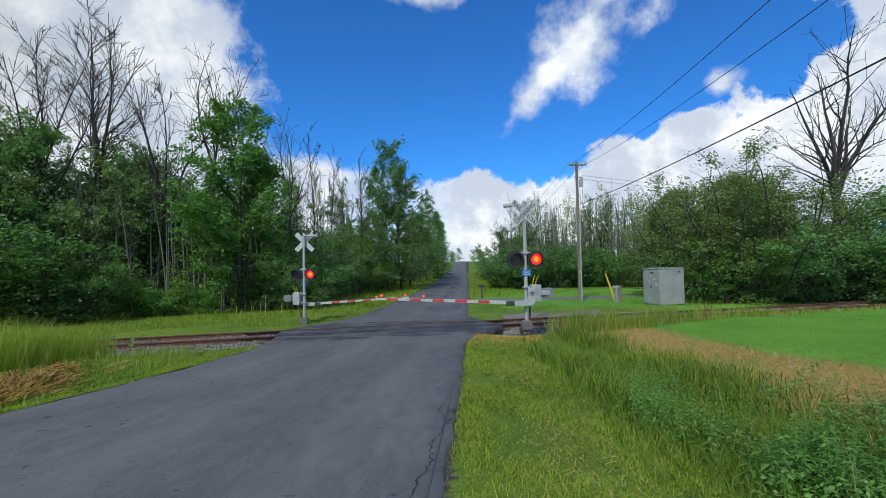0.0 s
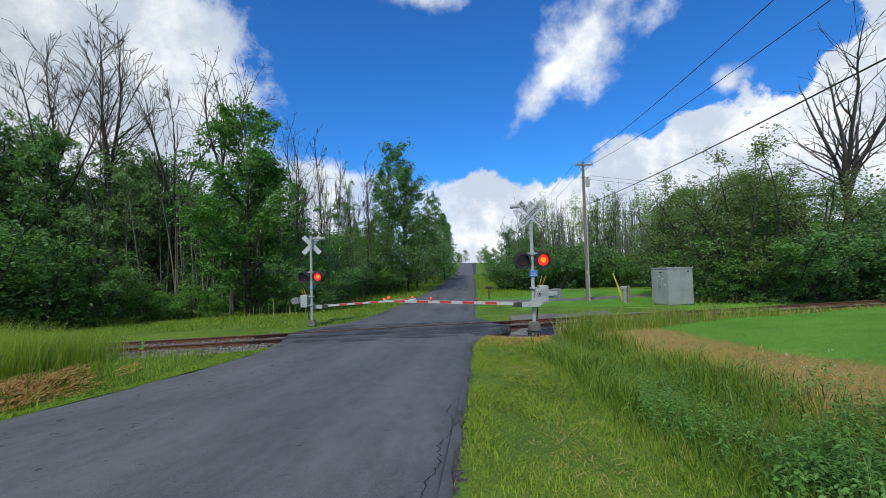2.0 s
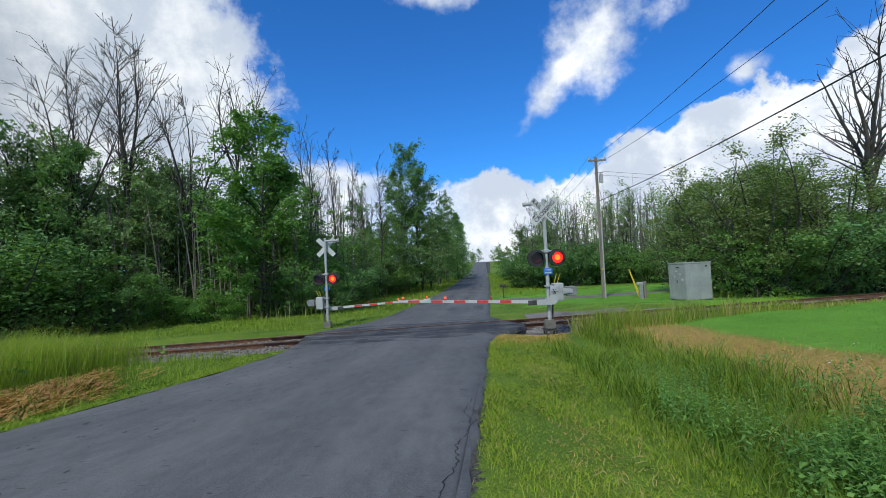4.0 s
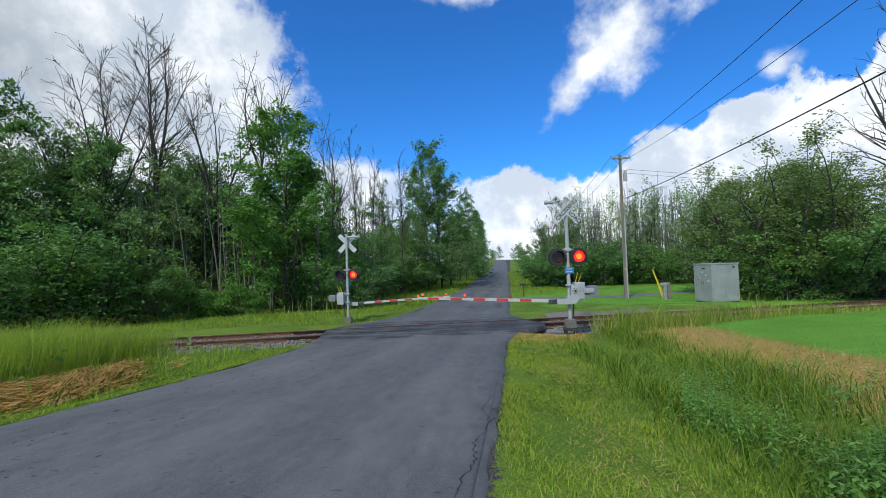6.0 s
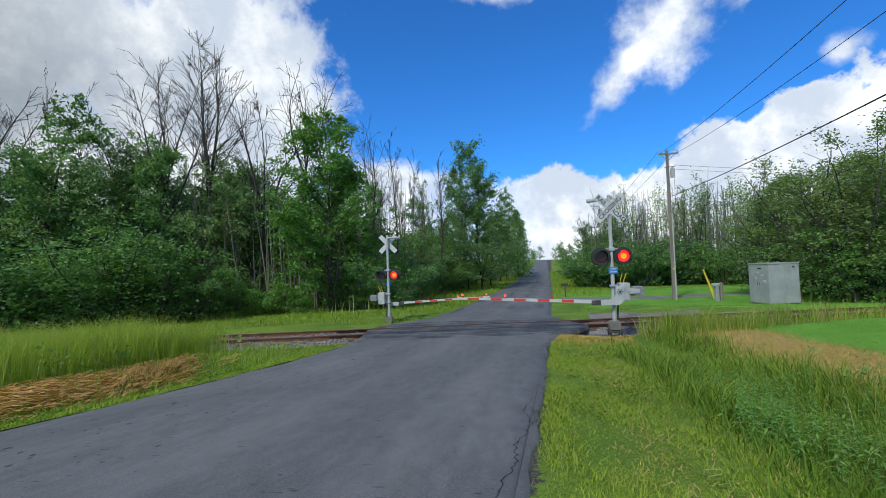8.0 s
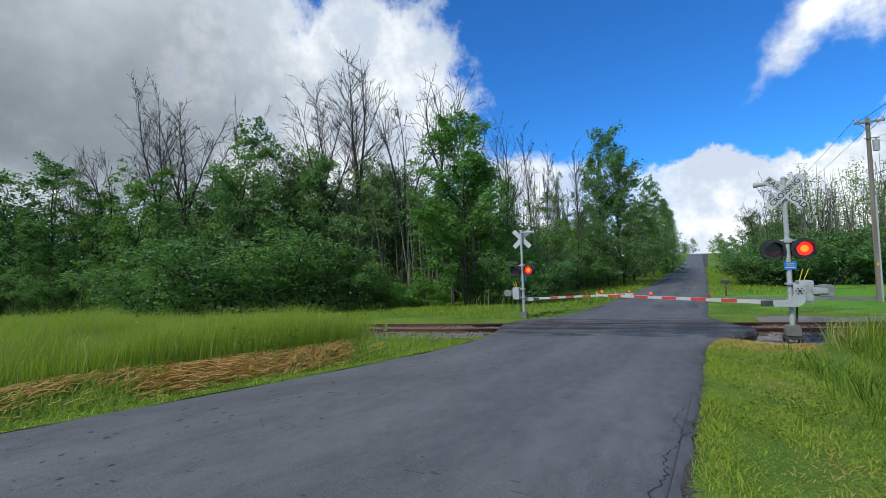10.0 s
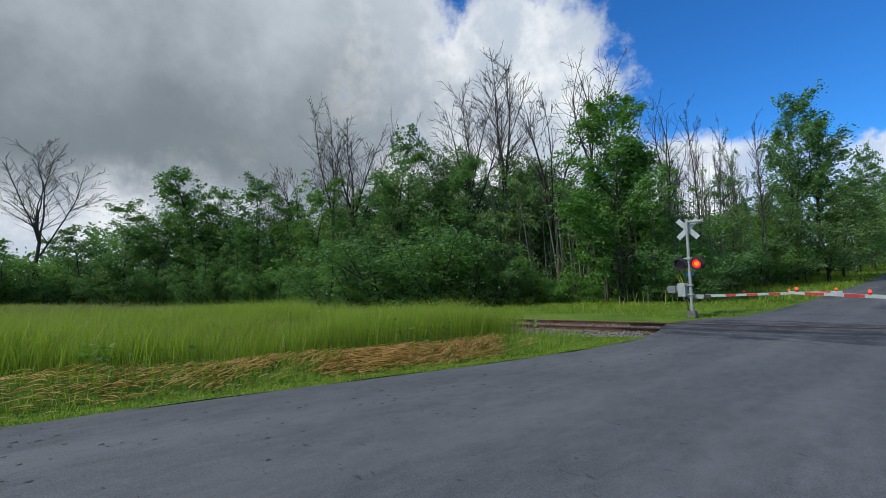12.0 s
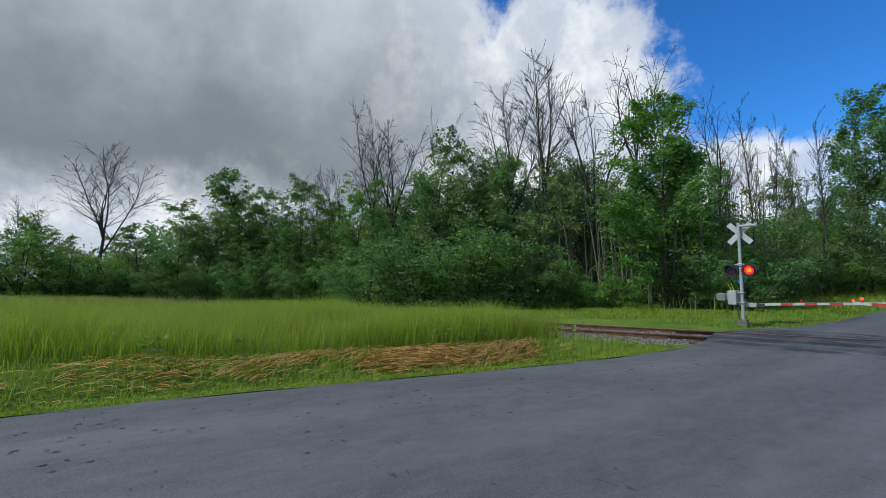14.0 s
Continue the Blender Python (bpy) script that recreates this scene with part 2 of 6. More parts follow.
def land(x, y):
    x, y = np.asarray(x, float), np.asarray(y, float)
    z = grade(x, y)
    dl, dr = left_edge(y) - x, x - right_edge(y)
    off = np.maximum(dl, dr)
    before = 1 - smoothstep(along(x, y), 11.5, 15.0)
    z = z - 0.42 * before * np.exp(-((dl - 2.1) / 0.75) ** 2) - 0.10 * before * smoothstep(dl, 0.1, 1.0) * (1 - smoothstep(dl, 2.5, 4.0))
    z = z - 0.38 * before * np.exp(-((dr - 3.0) / 0.95) ** 2)
    rough = smoothstep(off, 0.2, 2.0)
    z = z + rough * (0.035 * wavy(x, y, 1.1, 0.3) + 0.05 * wavy(x, y, 0.31, 2.0))
    z = z + 0.26 * smoothstep(dr, 5.0, 9.5) * (1 - smoothstep(along(x, y), 12.8, 15.6))
    p = np.abs(to_track(x, y))
    bed = 1 - smoothstep(p, 1.9, 3.4)
    z = z - bed * 0.26 * smoothstep(off, 0.1, 0.8)
    z = z - 0.28 * np.exp(-((x + 7.08) ** 2 + (y - 22.93) ** 2) / 3.0)
    z = z - 0.17 * np.exp(-((x - 2.95) ** 2 + (y - 15.9) ** 2) / 2.2)
    return z - 0.07 * (1 - smoothstep(off, 0.0, 0.22))


def polar(azimuth, d):
    return d * math.sin(radians(azimuth)), d * math.cos(radians(azimuth))


def spaced(lo_fine, hi_fine, fine, lo, hi, growth=1.14):
    mid = list(np.arange(lo_fine, hi_fine, fine))
    up, s = [hi_fine], fine
    while up[-1] < hi:
        s *= growth
        up.append(up[-1] + s)
    down, s = [], fine
    last = lo_fine
    while last > lo:
        s *= growth
        last -= s
        down.append(last)
    return np.array(down[::-1] + mid + up)


# ---------------------------------------------------------------- ground
def oval(nt, px, py, cx, cy, rx, ry, turn=0.0):
    c, s = math.cos(radians(turn)), math.sin(radians(turn))
    dx, dy = calc(nt, "SUBTRACT", px, cx), calc(nt, "SUBTRACT", py, cy)
    u = calc(nt, "DIVIDE", calc(nt, "ADD", calc(nt, "MULTIPLY", dx, c), calc(nt, "MULTIPLY", dy, s)), rx)
    v = calc(nt, "DIVIDE", calc(nt, "SUBTRACT", calc(nt, "MULTIPLY", dy, c), calc(nt, "MULTIPLY", dx, s)), ry)
    return calc(nt, "SUBTRACT", 1.0, calc(nt, "SQRT", calc(nt, "ADD", calc(nt, "MULTIPLY", u, u), calc(nt, "MULTIPLY", v, v))))


def ground_material():
    m, nt, b = material("grassy_ground", 0.95, 0, 0.2)
    pos = node(nt, "ShaderNodeNewGeometry").outputs["Position"]
    sp = node(nt, "ShaderNodeSeparateXYZ", [(0, pos)])
    px, py = sp.outputs[0], sp.outputs[1]
    n1, n2, n3 = noise_of(nt, 0.5, 5, 0.6), noise_of(nt, 7, 6, 0.65), noise_of(nt, 45, 3, 0.6)
    green = ramp(nt, n1, [(0.3, (0.08, 0.16, 0.016)), (0.7, (0.175, 0.26, 0.034))])
    lawn = mix(nt, 0.5, ramp(nt, n1, [(0.3, (0.100, 0.265, 0.027)), (0.7, (0.170, 0.375, 0.048))]), ramp(nt, n2, [(0.3, (0.7, 0.72, 0.7)), (0.7, (1.25, 1.2, 1.1))]), "MULTIPLY")
    dead = ramp(nt, n2, [(0.3, (0.25, 0.16, 0.052)), (0.55, (0.46, 0.30, 0.10)), (0.75, (0.31, 0.30, 0.062))])
    soil = ramp(nt, n2, [(0.3, (0.06, 0.045, 0.03)), (0.7, (0.13, 0.10, 0.07))])
    wob = calc(nt, "MULTIPLY", calc(nt, "SUBTRACT", calc(nt, "ADD", n1, calc(nt, "MULTIPLY", n2, 0.6)), 0.8), 1.3)

    def zone(lo, hi, *ov):
        s = ov[0]
        for o in ov[1:]:
            s = calc(nt, "MAXIMUM", s, o)
        return step(nt, calc(nt, "ADD", s, wob), lo, hi)
    col = green
    dr = calc(nt, "SUBTRACT", px, calc(nt, "ADD", calc(nt, "MULTIPLY", py, 0.0594), -0.2))
    vv = calc(nt, "SUBTRACT", py, calc(nt, "MULTIPLY", px, TRACK_SLOPE))
    drw = calc(nt, "ADD", dr, calc(nt, "MULTIPLY", wob, 0.9))
    near_side = calc(nt, "SUBTRACT", 1.0, step(nt, calc(nt, "ADD", vv, wob), 13.8, 15.2))
    is_lawn = calc(nt, "MAXIMUM", calc(nt, "MULTIPLY", step(nt, drw, 5.8, 6.5), near_side), zone(-0.05, 0.2, oval(nt, px, py, 18, 38, 17, 15, 0)))
    col = mix(nt, is_lawn, col, lawn)
    band = calc(nt, "MULTIPLY", step(nt, drw, 3.7, 4.4), calc(nt, "SUBTRACT", 1.0, step(nt, drw, 5.8, 6.5)))
    is_dead = calc(nt, "MAXIMUM", calc(nt, "MULTIPLY", band, calc(nt, "SUBTRACT", 1.0, step(nt, vv, 14.5, 16))), zone(-0.1, 0.4, oval(nt, px, py, 2.0, 15.1, 1.7, 0.9, 0)))
    col = mix(nt, calc(nt, "MULTIPLY", is_dead, 0.85), col, dead)
    rim = calc(nt, "MAXIMUM", dr, calc(nt, "SUBTRACT", -ROAD_WIDTH, dr))
    rim = calc(nt, "ADD", rim, calc(nt, "MULTIPLY", calc(nt, "SUBTRACT", n2, 0.5), 0.5))
    col = mix(nt, calc(nt, "SUBTRACT", 1.0, step(nt, rim, 0.0, 0.06)), col, ramp(nt, n3, [(0.3, (0.035, 0.034, 0.032)), (0.7, (0.12, 0.115, 0.105))]))
    col = mix(nt, calc(nt, "MULTIPLY", step(nt, n2, 0.66, 0.8), calc(nt, "SUBTRACT", 1.0, is_lawn)), col, soil)
    col = mix(nt, 0.6, col, ramp(nt, n3, [(0.32, (0.38, 0.38, 0.36)), (0.68, (1.35, 1.35, 1.35))]), "MULTIPLY")
    nt.links.new(col, b.inputs["Base Color"])
    bump(nt, b, calc(nt, "ADD", n2, calc(nt, "MULTIPLY", n3, 0.5)), 0.8, 0.06)
    return m


GROUND = ground_material()
gx, gy = spaced(-24, 26, 0.36, -3200, 3200), spaced(-4, 34, 0.36, -3200, 3400)
GX, GY = np.meshgrid(gx, gy)
GZ = land(GX, GY)
nx, ny = len(gx), len(gy)
idx = np.arange(nx * ny).reshape(ny, nx)
quads = np.stack([idx[:-1, :-1], idx[:-1, 1:], idx[1:, 1:], idx[1:, :-1]], -1).reshape(-1, 4)
ground_me = quick_mesh("ground", np.stack([GX, GY, GZ], -1).reshape(-1, 3), quads, np.zeros((0, 3)), [GROUND])
ground_me.shade_smooth()
ground = tagged(new("ground", ground_me), "grassy ground with mown verges, lawn and dry brown patches", "ground", kind="structure")


# ---------------------------------------------------------------- road
def asphalt_material():
    m, nt, b = material("asphalt", 0.85, 0, 0.35)
    pos = node(nt, "ShaderNodeNewGeometry").outputs["Position"]
    sp = node(nt, "ShaderNodeSeparateXYZ", [(0, pos)])
    px, py = sp.outputs[0], sp.outputs[1]
    n1 = noise_of(nt, 0.55, 5, 0.6, stretch=(1, 0.35, 1))
    n2 = noise_of(nt, 6, 6, 0.7, stretch=(1, 0.35, 1))
    n3 = noise_of(nt, 75, 5, 0.75)
    col = ramp(nt, n1, [(0.3, (0.095, 0.100, 0.106)), (0.5, (0.115, 0.120, 0.125)), (0.72, (0.142, 0.146, 0.150))])
    v = calc(nt, "SUBTRACT", py, calc(nt, "MULTIPLY", px, TRACK_SLOPE))
    wob = calc(nt, "MULTIPLY", calc(nt, "SUBTRACT", noise_of(nt, 1.3, 5, 0.65, stretch=(0.6, 1.6, 1)), 0.5), 7.0)
    newer = calc(nt, "MULTIPLY", step(nt, calc(nt, "ADD", v, wob), 15.2, 15.35), calc(nt, "SUBTRACT", 1.0, step(nt, calc(nt, "ADD", v, wob), 20.3, 21.0)))
    bare = step(nt, noise_of(nt, 1.0, 5, 0.6, stretch=(0.45, 1.7, 1)), 0.53, 0.57)
    newer = calc(nt, "MULTIPLY", newer, calc(nt, "SUBTRACT", 1.0, calc(nt, "MULTIPLY", bare, 0.75)))
    col = mix(nt, calc(nt, "MULTIPLY", newer, 0.92), col, ramp(nt, n2, [(0.3, (0.030, 0.033, 0.040)), (0.7, (0.055, 0.058, 0.066))]))
    beyond = step(nt, v, 22, 30)
    patch = step(nt, noise_of(nt, 0.8, 3, 0.5, stretch=(1.4, 0.22, 1)), 0.56, 0.62)
    col = mix(nt, calc(nt, "MULTIPLY", calc(nt, "MULTIPLY", beyond, patch), 0.6), col, (0.045, 0.048, 0.056))
    holes = step(nt, noise_of(nt, 9.5, 2, 0.5, stretch=(0.5, 1.5, 1)), 0.70, 0.72)
    col = mix(nt, calc(nt, "MULTIPLY", holes, 0.6), col, (0.025, 0.026, 0.03))
    col = mix(nt, 0.85, col, ramp(nt, n3, [(0.3, (0.45, 0.45, 0.45)), (0.7, (1.5, 1.5, 1.5))]), "MULTIPLY")
    col = mix(nt, 0.6, col, ramp(nt, n2, [(0.3, (0.62, 0.62, 0.62)), (0.72, (1.3, 1.3, 1.3))]), "MULTIPLY")
    wheel = calc(nt, "MULTIPLY", calc(nt, "SINE", calc(nt, "MULTIPLY", calc(nt, "SUBTRACT", px, calc(nt, "MULTIPLY", py, 0.0594)), 3.6)), 0.5)
    worn = step(nt, calc(nt, "ADD", wheel, n1), 0.55, 1.2)
    col = mix(nt, calc(nt, "MULTIPLY", worn, 0.25), col, (0.19, 0.19, 0.19))
    nt.links.new(col, b.inputs["Base Color"])
    bump(nt, b, calc(nt, "ADD", n3, calc(nt, "MULTIPLY", n2, 2.0)), 0.5, 0.006)
    return m


ASPHALT = asphalt_material()
ys = spaced(-12, 40, 0.25, -60, 360, 1.06)
cols = np.linspace(0, 1, 17)
V, rng = [], np.random.RandomState(4)
ragged = np.convolve(rng.randn(len(ys) + 6), np.ones(3) / 3, mode="valid")[:len(ys)] * 0.05
ragged_l = np.convolve(rng.randn(len(ys) + 6), np.ones(3) / 3, mode="valid")[:len(ys)] * 0.05
for j, y in enumerate(ys):
    flare = 0.75 * math.exp(-((y - 17.9) / 3.0) ** 2)
    x0, x1 = left_edge(y) + ragged_l[j] - flare * 1.4, right_edge(y) + ragged[j] + flare + 0.7 * math.exp(-((y - 17.6) / 1.5) ** 2)
    xs = x0 + (x1 - x0) * cols
    crown = 0.035 * (1 - (2 * cols - 1) ** 2) * smoothstep(abs(y - 18.3), 1.5, 5)
    zs = grade(xs, np.full(17, y)) + 0.012 + crown
    row = np.stack([xs, np.full(17, y), zs], -1)
    row = np.concatenate([[row[0] - (0.05, 0, 0.14)], row, [row[-1] + (0.05, 0, -0.14)]])
    V.append(row)
V = np.array(V)
nr, nc = V.shape[:2]
idx = np.arange(nr * nc).reshape(nr, nc)
quads = np.stack([idx[:-1, :-1], idx[:-1, 1:], idx[1:, 1:], idx[1:, :-1]], -1).reshape(-1, 4)
road_me = quick_mesh("road", V.reshape(-1, 3), quads, np.zeros((0, 3)), [ASPHALT])
road_me.shade_smooth()
road = tagged(new("road", road_me), "worn grey asphalt country road with darker patches at the crossing", "road", kind="structure")


# ---------------------------------------------------------------- plants: limbs and leaves
class Plant:
    def __init__(self, seed):
        self.r = np.random.RandomState(seed)
        self.segs = []

    def limb(self, p, d, length, radius, level, deepest, step_len, wander, lift, first, n_side, angle, shrink, lean_out=0.0):
        n = max(1 if level == deepest else 2, int(length / step_len))
        p, d = np.array(p, float), np.array(d, float)
        r = self.r
        sides = sorted(r.uniform(first, 0.97, n_side)) if level < deepest else []
        k = 0
        for i in range(n):
            f0, f1 = i / n, (i + 1) / n
            d = d + r.randn(3) * wander + np.array((0, 0, lift))
            d /= np.linalg.norm(d)
            q = p + d * (length / n)
            self.segs.append((*p, *q, radius * (1 - f0 * 0.88), radius * (1 - f1 * 0.88), level))
            while k < len(sides) and sides[k] <= f1:
                f = sides[k]
                k += 1
                s = np.cross(d, r.randn(3))
                s /= np.linalg.norm(s)
                a = radians(angle * r.uniform(0.7, 1.3))
                nd = d * math.cos(a) + s * math.sin(a)
                at = p + (q - p) * r.rand()
                self.limb(at, nd, length * shrink * (1.08 - f * 0.75) * r.uniform(0.7, 1.25), radius * (1 - f * 0.8) * 0.55, level + 1, deepest,
                          step_len * 0.8, wander * 1.15, lift, 0.2, max(3, int(n_side * 0.42)), angle * 0.95, shrink * 1.1)
            p = q

    def wood(self, name, mat, thinnest=0.004, levels=(0, 9)):
        S = np.array([s for s in self.segs if levels[0] <= s[8] <= levels[1]])
        verts, quads, base = [], [], 0
        for sides, sel in ((6, S[:, 8] == 0), (4, S[:, 8] == 1), (3, S[:, 8] >= 2)):
            T = S[sel]
            if not len(T):
                continue
            a, b = T[:, :3], T[:, 3:6]
            d = b - a
            d /= np.linalg.norm(d, axis=1)[:, None] + 1e-9
            ref = np.where(np.abs(d[:, 2:3]) > 0.9, np.array([[1.0, 0, 0]]), np.array([[0, 0, 1.0]]))
            u = np.cross(d, ref)
            u /= np.linalg.norm(u, axis=1)[:, None] + 1e-9
            w = np.cross(d, u)
            ang = np.arange(sides) * 2 * math.pi / sides
            ring = u[:, None] * np.cos(ang)[None, :, None] + w[:, None] * np.sin(ang)[None, :, None]
            r0, r1 = np.maximum(T[:, 6], thinnest), np.maximum(T[:, 7], thinnest)
            va = a[:, None] + ring * r0[:, None, None]
            vb = b[:, None] + ring * r1[:, None, None]
            verts.append(np.concatenate([va, vb], 1).reshape(-1, 3))
            i0 = base + np.arange(len(T))[:, None] * 2 * sides
            k = np.arange(sides)[None]
            k2 = (k + 1) % sides
            quads.append(np.stack([i0 + k, i0 + k2, i0 + sides + k2, i0 + sides + k], -1).reshape(-1, 4))
            base += len(T) * 2 * sides
        me = quick_mesh(name, np.concatenate(verts), np.concatenate(quads), np.zeros((0, 3)), [mat])
        me.shade_smooth()
        return me

    def spots(self, n, lo_level, lo_z, hi_z=1e9):
        S = np.array([s for s in self.segs if s[8] >= lo_level and lo_z <= s[5] <= hi_z])
        k = self.r.randint(0, len(S), n)
        f = self.r.rand(n)[:, None]
        return S[k, :3] * (1 - f) + S[k, 3:6] * f

    def crown(self, name, mat, clumps, each, spread, size, lo_level=1, lo_z=0.0, extra=None, flat=0.7):
        c = self.spots(clumps, lo_level, lo_z)
        if extra is not None:
            c = np.concatenate([c, extra])
        return leaves(name, mat, c, each, spread, size, self.r, flat)


def leaves(name, mat, centres, each, spread, size, r, flat=0.7):
    """Leaf sprays: each spray a drift of single folded leaves round its centre."""
    n = len(centres) * each
    sp = np.repeat(r.uniform(0.55, 1.3, len(centres)), each)[:, None] * spread
    off = r.randn(n, 3) * np.array((1, 1, flat))
    off[:, 2] -= 0.22 * (off[:, 0] ** 2 + off[:, 1] ** 2) - 0.3          # a spray droops at its rim
    c = np.repeat(centres, each, 0) + off * sp
    c[:, 2] = np.maximum(c[:, 2], 0.05)
    u = r.randn(n, 3) * np.array((1, 1, 0.55))
    u /= np.linalg.norm(u, axis=1)[:, None]
    w = np.cross(u, r.randn(n, 3) * np.array((0.6, 0.6, 1)) + np.array((0, 0, 0.4)))
    w /= np.linalg.norm(w, axis=1)[:, None] + 1e-9
    s = size * r.uniform(0.6, 1.35, n)[:, None]
    verts = np.stack([c - u * s, c + w * s * 0.55 - u * s * 0.1, c + u * s, c - w * s * 0.55 - u * s * 0.1], 1).reshape(-1, 3)
    q = np.arange(n * 4).reshape(-1, 4)
    return quick_mesh(name, verts, q, np.zeros((0, 3)), [mat])


def plant_of(name, trunk_me, crown_me, label, group):
    root = new(name)
    child("trunk", trunk_me, root)
    if crown_me is not None:
        child("crown", crown_me, root)
    return tagged(root, label, "tree" if "tree" in name else "shrub", group)


def bare_kind(seed, h, fork, stems, splay, side=11, angle=32, shrink=0.40, wander=0.06, thick=0.0095):
    """A dead tree: a trunk up to the fork, then long rising stems with fine twigs; with one stem it keeps its leader."""
    P = Plant(seed)
    r = P.r
    if stems == 1:
        P.limb((0, 0, -0.3), (0.04 * r.randn(), 0.04 * r.randn(), 1), h, h * thick * 0.8, 0, 3, 1.2, wander * 0.7, 0.02, fork, 21, angle, shrink * 0.66)
        return P
    P.limb((0, 0, -0.3), (0.03 * r.randn(), 0.03 * r.randn(), 1), h * fork, h * thick, 0, 0, 1.0, 0.03, 0.03, 1, 0, 0, 0)
    S = np.array(P.segs)
    P.segs = [(*q[:6], h * thick * (1 - 0.45 * i / len(S)), h * thick * (1 - 0.45 * (i + 1) / len(S)), 0) for i, q in enumerate(S)]
    tip = np.array(P.segs[-1][3:6])
    for k in range(stems):
        a = k * 2 * math.pi / stems + r.uniform(-0.4, 0.4)
        out = splay * r.uniform(0.45, 1.25)
        drop = r.uniform(0, h * fork * 0.22) if k else 0.0
        P.limb(tip - (0, 0, drop), (out * math.cos(a), out * math.sin(a), 1), h * (1 - fork) * (r.uniform(0.76, 0.92) if k else 1.0) + drop * 0.5, h * thick * 0.52, 1, 3, 0.9, wander, 0.03, 0.12, side, angle, shrink)
    return P


def leafy_kind(seed, h, width, first, angle=52, lift=0.012):
    P = Plant(seed)
    P.limb((0, 0, -0.3), (0.04 * P.r.randn(), 0.04 * P.r.randn(), 1), h * 0.97, h * 0.011, 0, 2, 1.0, 0.05, lift, first, 30, angle, width / h * 0.80)
    return P


def shrub_kind(seed, h, w):
    P = Plant(seed)
    for k in range(9):
        a, t = P.r.rand() * 6.28, P.r.uniform(0.1, 0.75)
        P.limb((0.25 * math.cos(a), 0.25 * math.sin(a), -0.1), (t * math.cos(a) * w / h, t * math.sin(a) * w / h, 1), h * P.r.uniform(0.7, 1.0), h * 0.011, 0, 2, 0.9, 0.10, -0.03, 0.1, 9, 50, 0.38)
    return P


def spruce_sprays(h, w, r):
    """Where a spruce carries its needles: whorls of drooping boughs, shorter towards the top."""
    out = []
    z = 0.6
    while z < h - 0.2:
        reach = w / 2 * (1 - z / h) ** 0.8
        for k in range(9):
            a = r.rand() * 6.28
            for f in (0.35, 0.7, 1.0):
                out.append((reach * f * math.cos(a), reach * f * math.sin(a), z - 0.28 * reach * f + r.uniform(-0.1, 0.1)))
        z += 0.42
    return np.array(out)


placed = {}


def put(kind, x, y, scale, turn, sz=None, sink=0.0):
    """Stands a plant of a kind at (x, y): the first call moves the first one, later ones are copies."""
    root, used = placed[kind]
    m = pose(x, y, float(land(x, y)) - sink, 0, 0, turn) @ Matrix.Diagonal((scale, scale, sz or scale, 1))
    if not used:
        root.matrix_basis = m
        placed[kind][1] = True
        return root
    made = copy_thing(root, Matrix.Identity(4))
    made.matrix_basis = m
    return made


TOP_OF = {}


def register(kind, root):
    """Keeps a first plant of a kind, with the height that its meshes reach."""
    tops = []
    for o in root.children:
        co = np.zeros(len(o.data.vertices) * 3, dtype=np.float32)
        o.data.vertices.foreach_get("co", co)
        tops.append(co[2::3].max())
    TOP_OF[kind] = float(max(tops))
    placed[kind] = [root, False]


for i, (kind, bark, words) in enumerate((
        (dict(fork=0.40, stems=1, splay=0), BARK, "slim dead tree with one leader and bare twigs"),
        (dict(fork=0.42, stems=5, splay=0.30, side=16, angle=36, shrink=0.44, wander=0.06), BARK, "dead tree with a wide fan of bare grey twigs"),
        (dict(fork=0.46, stems=1, splay=0, angle=28), BARK_PALE, "slim dead tree with pale bark and bare twigs"),
        (dict(fork=0.42, stems=3, splay=0.10, side=17, angle=36, shrink=0.42, wander=0.05), BARK_PALE, "tall dead tree with long spreading bare boughs"),
        (dict(fork=0.55, stems=4, splay=0.34, side=9, angle=44, shrink=0.46, wander=0.13), BARK, "dark crooked dead tree with twisted bare limbs"),
        (dict(fork=0.34, stems=4, splay=0.22, side=13, angle=32, shrink=0.44, wander=0.08), BARK, "dead tree of many upright bare stems"),
        (dict(fork=0.40, stems=5, splay=0.30, side=11, angle=40, shrink=0.50, wander=0.11, thick=0.019), BARK, "old dead tree with a thick trunk and spreading bare limbs"))):
    P = bare_kind(20 + i, 17.0, **kind)
    root = new("bare_tree")
    child("trunk", P.wood("trunk", bark, levels=(0, 0)), root)
    child("crown", P.wood("crown", BARK, 0.013, levels=(1, 9)), root)
    register("bare%d" % i, tagged(root, words, "tree", "bare trees of the wood"))
for i in range(2):
    P = bare_kind(40 + i, 15.0, 0.35, 1, 0)
    tip = P.spots(120, 1, 4.0)
    register("thin%d" % i, plant_of("thin_tree", P.wood("trunk", BARK, 0.011, levels=(0, 2)), leaves("crown", LEAF_GREY, tip, 16, 0.26, 0.085, P.r), "slender half-dead tree with sparse grey-green leaves",
                                    "thin trees of the wood"))
for i, (h, w, f, mat, n, each) in enumerate(((13, 8.0, 0.05, LEAF_BRIGHT, 1350, 24), (12, 6.5, 0.12, LEAF_MID, 560, 20), (12.5, 6.6, 0.10, LEAF_DARK, 620, 20), (11, 7, 0.12, LEAF_GREY, 480, 18))):
    P = leafy_kind(60 + i, h, w, f)
    register("leafy%d" % i, plant_of("leafy_tree", P.wood("trunk", BARK, 0.007, levels=(0, 1)), P.crown("crown", mat, n, each, 0.25, 0.105, 1, h * f * 0.5, flat=0.42),
                                     ("bright green vine-clad tree, broad below and narrow on top", "leafy green tree with an uneven crown", "dark green leafy tree with a rounded crown", "grey-green leafy tree with loose sprays")[i], "leafy trees of the wood"))
